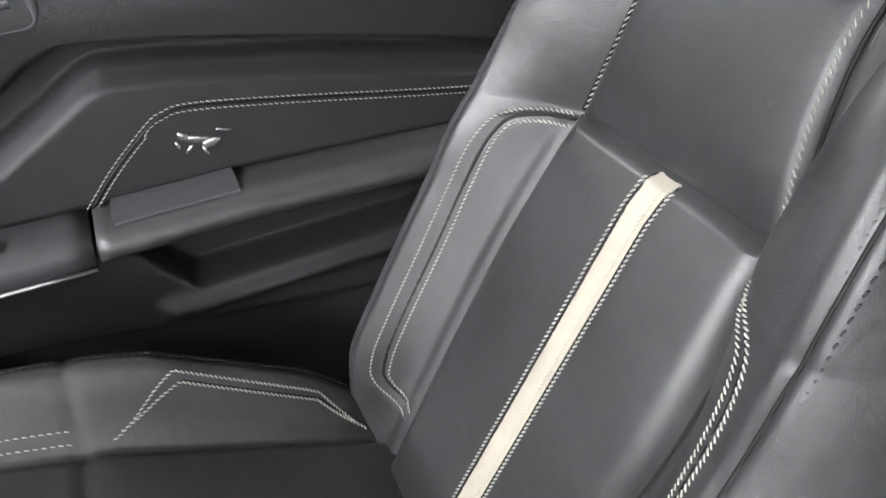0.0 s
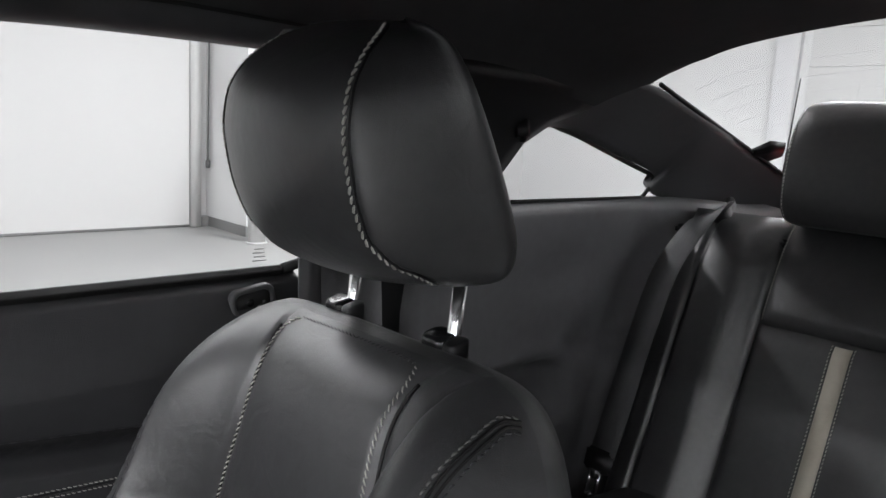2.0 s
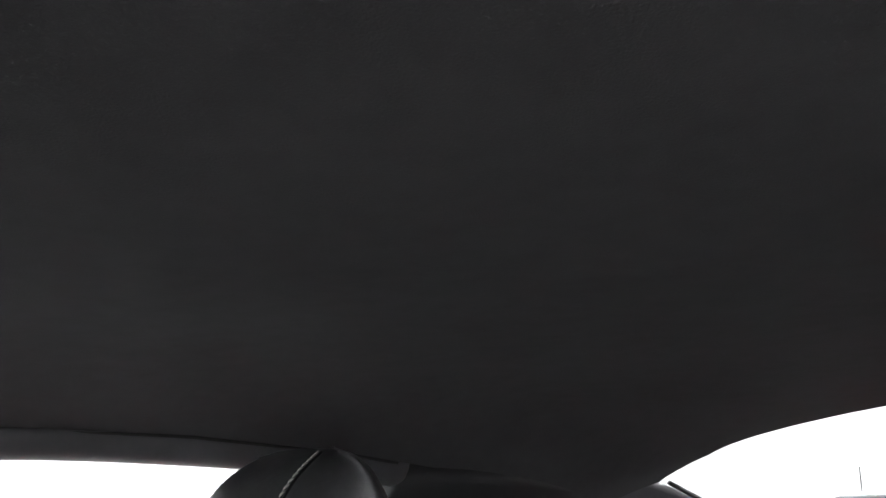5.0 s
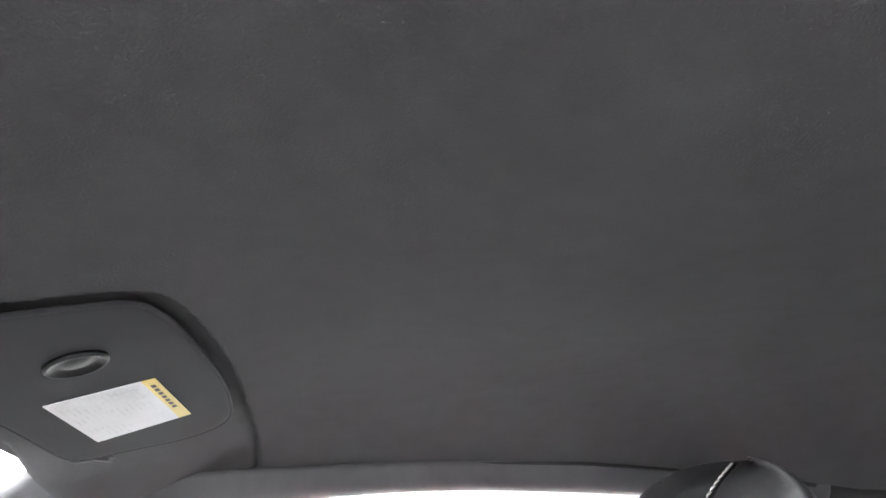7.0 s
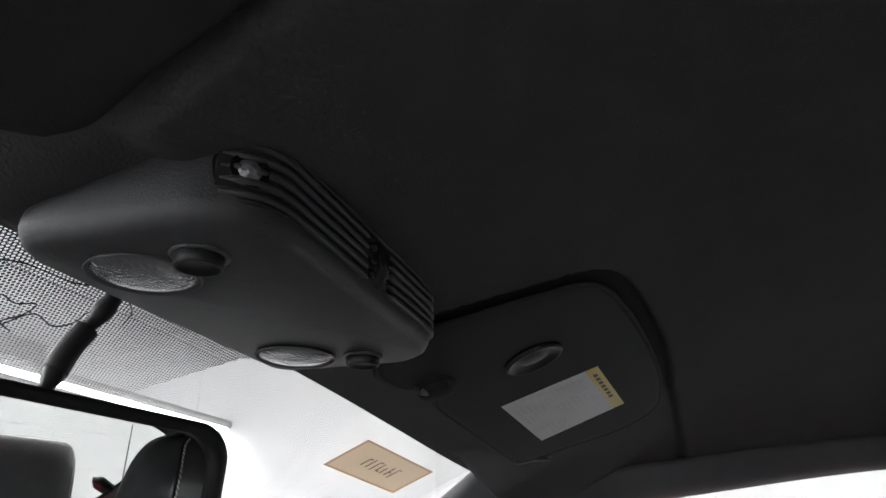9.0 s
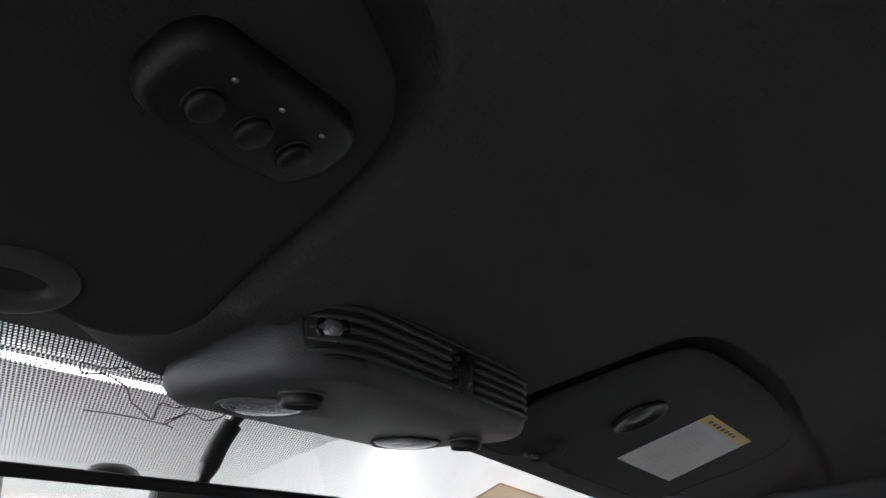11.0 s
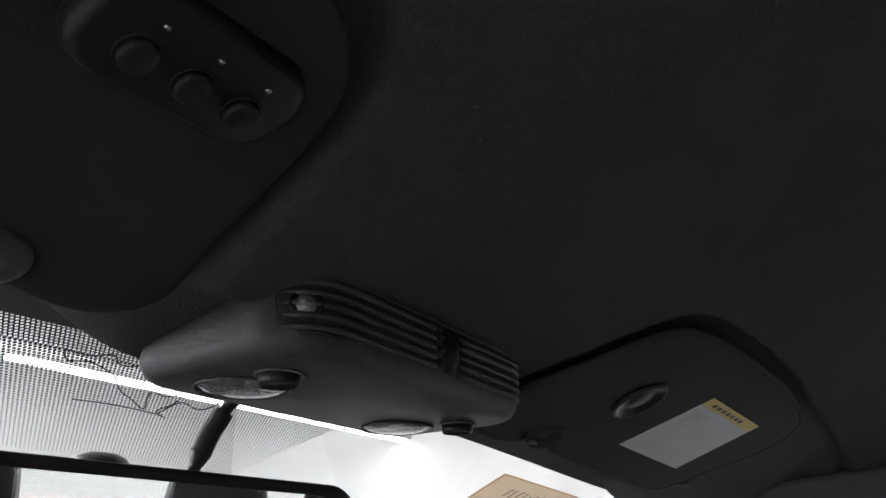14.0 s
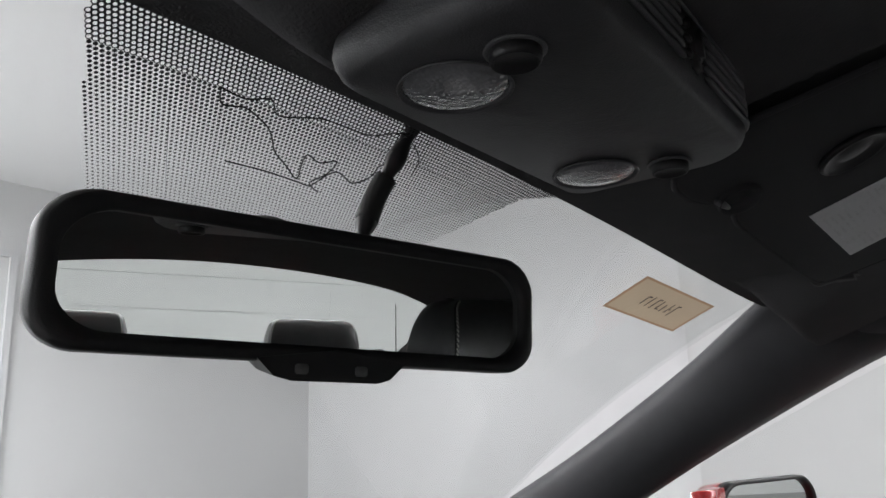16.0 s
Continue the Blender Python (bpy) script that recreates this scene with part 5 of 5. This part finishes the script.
for z in (0.0115, 0.0165, 0.0215):
    part("rib_end", box(-0.0035, 0.0005, -0.0402, -0.038, z - 0.0012, z + 0.0012, 0.0005), BLACK, con)

# ---- sun visors ----
VN = Vector((-0.049, -0.367, -0.929)).normalized()
VO = Vector((0.231, 0.561, 1.238))


def on_visor(x, y, lift=0.0):
    z = VO.z - (VN.x * (x - VO.x) + VN.y * (y - VO.y)) / VN.z
    return Vector((x, y, z)) + lift * VN


def visor_body(edge):
    out = spline(edge + [edge[0]], 5)[:-1]
    c = np.array([0.26, 0.530])
    rows = []
    for s, h in ((0.02, 0.0), (0.55, 0.0), (0.90, 0.0), (0.955, -0.0004), (0.985, -0.0012), (0.99, -0.002), (0.985, -0.0032), (0.95, -0.005), (0.90, -0.007), (0.02, -0.007)):
        rows.append([tuple(on_visor(*(c + s * (p - c)), h)) for p in out])
    return grid([list(reversed(r)) for r in rows], True, True)


for side in (1, -1):
    flip = (lambda g: g) if side == 1 else mirrored
    vis = thing("sun_visor", "black cloth sun visor with warning label, folded up" if side == 1 else "black cloth sun visor with three remote buttons, folded up", "sun visor", "sun visors")
    part("visor_panel", flip(visor_body(VISOR_OUT if side == 1 else VISOR_DRIVER)), VISOR, vis)
    edge = spline((VISOR_OUT if side == 1 else VISOR_DRIVER) + [(VISOR_OUT if side == 1 else VISOR_DRIVER)[0]], 5)
    mid = np.array([0.26, 0.530])
    if side == 1:
        part("edge_welt", flip(tube([on_visor(*(mid + 0.992 * (p - mid)), -0.0020) for p in edge], 0.0016, 8)), VISOR, vis, "rolled edge welt")
    rod = tube([on_visor(0.375, 0.583, -0.006), on_visor(0.395, 0.585, -0.008), on_visor(0.412, 0.575, -0.010)], 0.006, 10)
    part("pivot_rod", flip(rod), RUBBER, vis)
    part("pivot_foot", flip(moved(box(-0.014, 0.014, -0.010, 0.010, -0.002, 0.005, 0.003), Matrix.Translation(on_visor(0.408, 0.571, -0.004)))), RUBBER, vis)
    # free end: a moulded pocket in the edge with the holder's pin across it
    oc, ic = ((0.1560, 0.5780), (0.1500, 0.5785)) if side == 1 else ((0.1600, 0.5755), (0.1632, 0.5748))
    orx, ory, irx, iry = (0.0165, 0.0105, 0.0096, 0.0072) if side == 1 else (0.0168, 0.0110, 0.0124, 0.0045)

    def pocket(share, lift, tight=1.0):
        """A loop between the pocket's outer edge (0) and its hole (1)."""
        loop = []
        for k in range(32):
            t = 2 * math.pi * k / 32
            ox, oy = oc[0] + orx * math.cos(t), oc[1] + ory * math.sin(t)
            ix, iy = ic[0] + irx * tight * math.cos(t), ic[1] + iry * tight * math.sin(t)
            loop.append(tuple(on_visor(ox + (ix - ox) * share, oy + (iy - oy) * share, lift)))
        return loop
    clip_ = part("holder_clip", flip(grid([pocket(0, -0.002), pocket(0.03, 0.0008), pocket(0.15, 0.0020), pocket(0.4, 0.0030), pocket(0.7, 0.0030), pocket(0.92, 0.0018), pocket(1, 0.0002), pocket(1, -0.004)], True, False)), VISOR if side == 1 else TRIM, vis, "moulded clip pocket")
    # black disc puts the hole's shade into colour
    part("clip_hole_shade", flip(grid([pocket(1, -0.0015, 1.02), pocket(1, -0.0010, 1.0), pocket(1, -0.0010, 0.02)], True, True)), RUBBER, clip_, "black disc for the shade in the clip hole")
    part("end_pin", flip(tube([on_visor(ic[0] - 0.009, ic[1] + 0.007, 0.0015), on_visor(ic[0], ic[1] + 0.0062, 0.0010), on_visor(ic[0] + 0.008, ic[1] + 0.006, 0.0005)], [0.0015, 0.0019, 0.0014], 8)), TRIM, vis, "grey plastic end pin")
    if side == 1:
        r0 = grid([[tuple(on_visor(0.1772 + 0.0160 * s * math.cos(t), 0.529 + 0.0160 * s * math.sin(t), h)) for t in [2 * math.pi * k / 32 for k in range(32)]] for s, h in ((1.0, 0.0), (1.0, 0.0018), (0.93, 0.0030), (0.86, 0.0024), (0.6, 0.0004), (0.42, 0.0008), (0.3, 0.0016), (0.05, 0.0018))], True, True)
        part("round_catch", r0, BLACK, vis, "oval black plastic catch")
        q = [(0.231, 0.561), (0.343, 0.558), (0.344, 0.495), (0.239, 0.501)]
        A, B, C, D = [np.array(p) for p in q]

        def lab(s, t):
            p = (1 - s) * ((1 - t) * A + t * D) + s * ((1 - t) * B + t * C)
            return p

        def flat(s0, s1, t0, t1, lift):
            return [tuple(on_visor(*lab(s, t), lift)) for s, t in ((s0, t0), (s1, t0), (s1, t1), (s0, t1))], [(3, 2, 1, 0)]

        def slab(s0, s1, t0, t1, lift):
            v, f = flat(s0, s1, t0, t1, lift)
            v2, _ = flat(s0, s1, t0, t1, lift - 0.0006)
            return v + v2, [(3, 2, 1, 0), (4, 5, 6, 7)] + [(i, (i + 1) % 4, 4 + (i + 1) % 4, 4 + i) for i in range(4)]
        lb = part("warning_label", slab(0, 1, 0, 0.87, 0.0008), PAPER, vis, "white printed warning label", False)
        part("label_band", slab(0, 1, 0.87, 1, 0.0008), PAPER_YELLOW, lb, "yellow label band", False)
        rnd = random.Random(4)
        ink = []
        for col, (s0, s1) in enumerate(((0.05, 0.34), (0.37, 0.62), (0.67, 0.95))):
            for k in range(13):
                t = 0.06 + k * 0.058
                if col == 2 and 0.45 < t < 0.75:
                    continue
                ink.append(flat(s0, s1 - rnd.uniform(0, 0.09), t, t + 0.022, 0.0011))
        part("label_print", join(*ink), INK, lb, smooth=False)
        part("label_picture", join(*[flat(0.08 + 0.05 * i, 0.115 + 0.05 * i, 0.55 + 0.04 * (i % 2), 0.80 - 0.03 * (i % 3), 0.0013) for i in range(6)]), INK, lb, smooth=False)
        part("band_print", join(*[flat(0.10 + 0.09 * i, 0.16 + 0.09 * i, 0.91, 0.955, 0.0011) for i in range(7)]), TAG_INK, lb, smooth=False)
    else:
        # remote-control pod, three oval buttons and three pin-head lights
        pc = np.array([0.1556, 0.5085])
        ring_ = []
        for s, h in ((1.0, 0.0), (1.0, 0.003), (0.95, 0.0055), (0.85, 0.0065), (0.03, 0.0065)):
            ring_.append([tuple(on_visor(pc[0] + a * s, pc[1] + b * s, h)) for a, b in rounded(0.0246, 0.0106, 0.0085, 8)])
        pod = part("remote_pod", mirrored(grid(ring_, True, True)), BLACK, vis, "black remote-control button pod")
        for k, x in enumerate((0.1676, 0.1552, 0.1429)):
            rr = [[tuple(on_visor(x + 0.0037 * s * math.cos(t), 0.5103 + 0.0037 * s * math.sin(t), h)) for t in [2 * math.pi * j / 24 for j in range(24)]] for s, h in ((1, 0.0064), (0.97, 0.0080), (0.8, 0.0086), (0.03, 0.0088))]
            part("button", mirrored(grid(rr, True, True)), BLACK, pod, "oval black button")
            rr = [[tuple(on_visor(x + 0.0042 * s * math.cos(t), 0.5103 + 0.0042 * s * math.sin(t), h)) for t in [2 * math.pi * j / 24 for j in range(24)]] for s, h in ((1, 0.0064), (1, 0.0068), (0.9, 0.0068))]
            part("button_rim", mirrored(grid(rr, True, True)), BLACK, pod)
            led = moved(lathe([(0.0007, 0.0), (0.0007, -0.0003), (0.0002, -0.0005)], 10), Matrix.Translation(on_visor(x - 0.0003, 0.5031, 0.0066)))
            part("indicator", mirrored(led), SILVER, pod, "tiny pale indicator")

# ---- inside mirror ----
MM = Matrix.Translation((-0.0004, 0.7027, 1.1876)) @ Matrix.Rotation(radians(-16.32), 4, "Z") @ Matrix.Rotation(radians(3.0), 4, "X") @ Matrix.Rotation(radians(1.85), 4, "Y")
mir = thing("inside_mirror", "black framed inside rear-view mirror on a short arm", "mirror", at=(0, 0, 0))
MW, MH = 0.1088, 0.0304


def mirror_outline(w, h):
    out = []
    for a, b in rounded(w, h, min(0.0167, h * 0.85), 8):
        up = (b + h) / (2 * h)
        out += [(a, b - (0.0088 * up - 0.0013) * (a / MW) ** 2)]
    return out


def mirror_ring(s, d):
    return [tuple(MM @ Vector((a * s, d, b * s))) for a, b in mirror_outline(MW, MH)]


case = [mirror_ring(s, d) for s, d in ((0.02, 0.026), (0.6, 0.024), (0.9, 0.016), (1.0, 0.004), (1.0, -0.003), (0.985, -0.006), (0.965, -0.0068))]
inner_w = [tuple(MM @ Vector((a, -0.0068, b))) for a, b in mirror_outline(MW - 0.0080, MH - 0.0066)]
inner_d = [tuple(MM @ Vector((a, -0.002, b))) for a, b in mirror_outline(MW - 0.0085, MH - 0.0070)]
part("mirror_case", grid([list(reversed(r)) for r in case + [inner_w, inner_d]], True, False), BLACK, mir)
o = [tuple(MM @ Vector((a, -0.003, b))) for a, b in mirror_outline(MW - 0.0075, MH - 0.0060)]
o2 = [tuple(MM @ Vector((a, -0.001, b))) for a, b in mirror_outline(MW - 0.0075, MH - 0.0060)]
k = len(o)
part("mirror_glass", (o + o2, [tuple(range(k)), tuple(range(2 * k - 1, k - 1, -1))] + [(i, k + i, k + (i + 1) % k, (i + 1) % k) for i in range(k)]), MIRROR, mir, "silvered mirror glass", False)
chin = [(-0.034, -0.0285), (-0.027, -0.0350), (-0.020, -0.0366), (0.018, -0.0366), (0.024, -0.0350), (0.031, -0.0285), (0.0, -0.024)]
cv = [tuple(MM @ Vector((a + 0.002, -0.0072, b))) for a, b in chin] + [tuple(MM @ Vector((a + 0.002, 0.010, b + 0.003))) for a, b in chin]
pod = part("switch_chin", (cv, [tuple(range(7)), tuple(range(13, 6, -1))] + [(i, 7 + i, 7 + (i + 1) % 7, (i + 1) % 7) for i in range(7)]), BLACK, mir, smooth=False)
for a in (-0.014, 0.012):
    part("button", moved(box(a - 0.0028, a + 0.0028, -0.0085, -0.007, -0.0340, -0.0300, 0.0006), MM), GREY_BOX, pod)
arm = spline([(0.014, 0.700, 1.205), (0.018, 0.700, 1.217), (0.024, 0.699, 1.232), (0.031, 0.694, 1.248), (0.036, 0.686, 1.266)], 8)
part("arm", tube(arm, [0.0040 + 0.0009 * math.sin(i * 0.8) for i in range(len(arm))], 10), BLACK, mir, "black cable-wrapped arm")
part("wrap", tube(arm[10:22], 0.0052, 10), RUBBER, mir, "black tape wrap")
part("sensor_bump", moved(lathe([(0.0140, -0.005), (0.0132, 0.004), (0.0105, 0.0068), (0.006, 0.0086), (0.001, 0.0090)], 24), MM @ pose(-0.0225, 0.017, 0.0215)), BLACK, mir)

# ---- print and stickers on the windscreen ----


def on_screen(x, y):
    """The glass surface under a plan place, found by stepping down the sheet."""
    lo_, hi_ = -0.1, 1.0
    for _ in range(30):
        t = (lo_ + hi_) / 2
        u = x / (0.552 + 0.17 * t)
        if screen(u, t)[1] < y:
            lo_ = t
        else:
            hi_ = t
    p = Vector(screen(x / (0.552 + 0.17 * t), t))
    return p - Vector((0, 0.0016, 0.0042))


pitch = 0.0021
dv, df = [], []
for j in range(61):
    yy = 0.668 + j * pitch * 0.866
    for i in range(-58, 82):
        xx = (i + 0.5 * (j % 2)) * pitch
        if xx < interp(yy, [0.691, 0.768], [-0.114, -0.072]) or xx > interp(yy, [0.680, 0.692, 0.705, 0.744, 0.78], [0.161, 0.139, 0.135, 0.121, 0.112]):
            continue
        p = on_screen(xx, yy)
        k = len(dv)

        def spot(r, a):
            dv.append((p.x + r * math.cos(a), p.y + r * math.sin(a), p.z - r * math.sin(a) * 0.42))
        if j < 18:  # a black net with round holes above, dots below
            hole = pitch * (0.29 + 0.09 * j / 18)
            for a in range(6):
                spot(pitch * 0.579, (a + 0.5) * math.pi / 3)
            for a in range(6):
                spot(hole, (a + 0.5) * math.pi / 3)
            for a in range(6):
                b = (a + 1) % 6
                df.append((k + b, k + a, k + 6 + a, k + 6 + b))
        else:
            for a in range(6):
                spot(pitch * (0.42 - 0.27 * ((j - 18) / 43) ** 0.8), a * math.pi / 3)
            df.append(tuple(range(k + 5, k - 1, -1)))
dots = part("dot_print", (dv, df), FRIT, ws, "black graded dot print", False)
dots["kind"] = "stuff"
figure = [[(-0.059, 0.700), (-0.047, 0.701), (-0.038, 0.697), (-0.029, 0.703), (-0.013, 0.697), (0.0, 0.696), (0.016, 0.695), (0.027, 0.688), (0.038, 0.690), (0.052, 0.697), (0.059, 0.708)],
          [(-0.059, 0.700), (-0.053, 0.707), (-0.044, 0.705), (-0.034, 0.708), (-0.026, 0.712), (-0.016, 0.721), (-0.006, 0.726), (0.006, 0.732), (0.001, 0.723), (-0.001, 0.717), (0.008, 0.719), (0.015, 0.715), (0.017, 0.724), (0.014, 0.732), (0.023, 0.736)],
          [(0.016, 0.733), (0.020, 0.721), (0.034, 0.724), (0.039, 0.717), (0.037, 0.709), (0.042, 0.704), (0.047, 0.706)], [(-0.031, 0.734), (-0.010, 0.733), (0.016, 0.734)]]
part("printed_figure", join(*[tube([on_screen(x, y) for x, y in spline(c, 6)], 0.00036, 5) for c in figure]), FRIT, ws, "black printed outline figure")

tagq = [np.array(p) for p in ((0.346, 0.743), (0.489, 0.738), (0.478, 0.692), (0.337, 0.699))]


def tag_at(s, t):
    p = (1 - s) * ((1 - t) * tagq[0] + t * tagq[3]) + s * ((1 - t) * tagq[1] + t * tagq[2])
    return on_screen(p[0], p[1])


stk = thing("glass_sticker", "tan paper stock sticker on the windscreen", "sticker")


def tag_sheet(s0, s1, t0, t1, lift):
    return grid([[tuple(tag_at(s0 + (s1 - s0) * i / 6, t0 + (t1 - t0) * j / 4) - Vector((0, 0.3, 0.95)) * lift) for i in range(7)] for j in range(5)])


part("sheet", join(tag_sheet(0, 1, 0, 0.05, 0.0008), tag_sheet(0, 1, 0.95, 1, 0.0008), tag_sheet(0, 0.03, 0.05, 0.95, 0.0008), tag_sheet(0.97, 1, 0.05, 0.95, 0.0008)), TAG_EDGE, stk, "brown sticker border")
part("face", tag_sheet(0.03, 0.97, 0.05, 0.95, 0.0008), TAG, stk, "tan sticker face")
ink = []
rnd = random.Random(11)
for i in range(7):
    u = 0.26 + 0.066 * i
    lo_, hi_ = 0.36 + rnd.uniform(-0.03, 0.05), 0.62 + rnd.uniform(-0.06, 0.05)
    ink.append(tag_sheet(u, u + 0.016, lo_, hi_, 0.0012))
    if i % 3 != 1:
        h = rnd.choice((lo_, hi_ - 0.03, 0.48))
        ink.append(tag_sheet(u + 0.016, u + 0.045, h, h + 0.035, 0.0012))
part("print", join(*ink), TAG_INK, stk, "dark plain print bars", False)

# ---- outside mirrors ----
for side in (1,):
    flip = (lambda g: g) if side == 1 else mirrored
    om = thing("outside_mirror", "red door mirror with a black rim", "door mirror")
    M2 = Matrix.Translation((0.970, 0.792, 0.972)) @ Matrix.Rotation(radians(-24), 4, "Z")
    outl = rounded(0.105, 0.062, 0.035, 8)
    shell = [[tuple(M2 @ Vector((a * s, d, b * s))) for a, b in outl] for s, d in ((0.05, 0.10), (0.55, 0.09), (0.88, 0.055), (0.98, 0.012))]
    rim_ = [[tuple(M2 @ Vector((a * s, d, b * s))) for a, b in outl] for s, d in ((0.985, 0.012), (1.0, 0.006), (1.0, -0.004), (0.96, -0.008), (0.91, -0.006), (0.905, 0.004))]
    part("shell", flip(grid([list(reversed(r)) for r in shell], True, False)), RED, om)
    part("rim", flip(grid([list(reversed(r)) for r in rim_], True, False)), BLACK, om, "black plastic rim")
    gl = [tuple(M2 @ Vector((a * 0.91, 0.0, b * 0.91))) for a, b in outl]
    g2 = [tuple(M2 @ Vector((a * 0.91, 0.003, b * 0.91))) for a, b in outl]
    k = len(gl)
    part("mirror_glass", flip((gl + g2, [tuple(range(k)), tuple(range(2 * k - 1, k - 1, -1))] + [(i, k + i, k + (i + 1) % k, (i + 1) % k) for i in range(k)])), MIRROR, om, "silvered mirror glass", False)
    part("arm", flip(box(0.765, 0.885, 0.80, 0.86, 0.955, 1.03, 0.02)), RED, om, "red mirror arm")
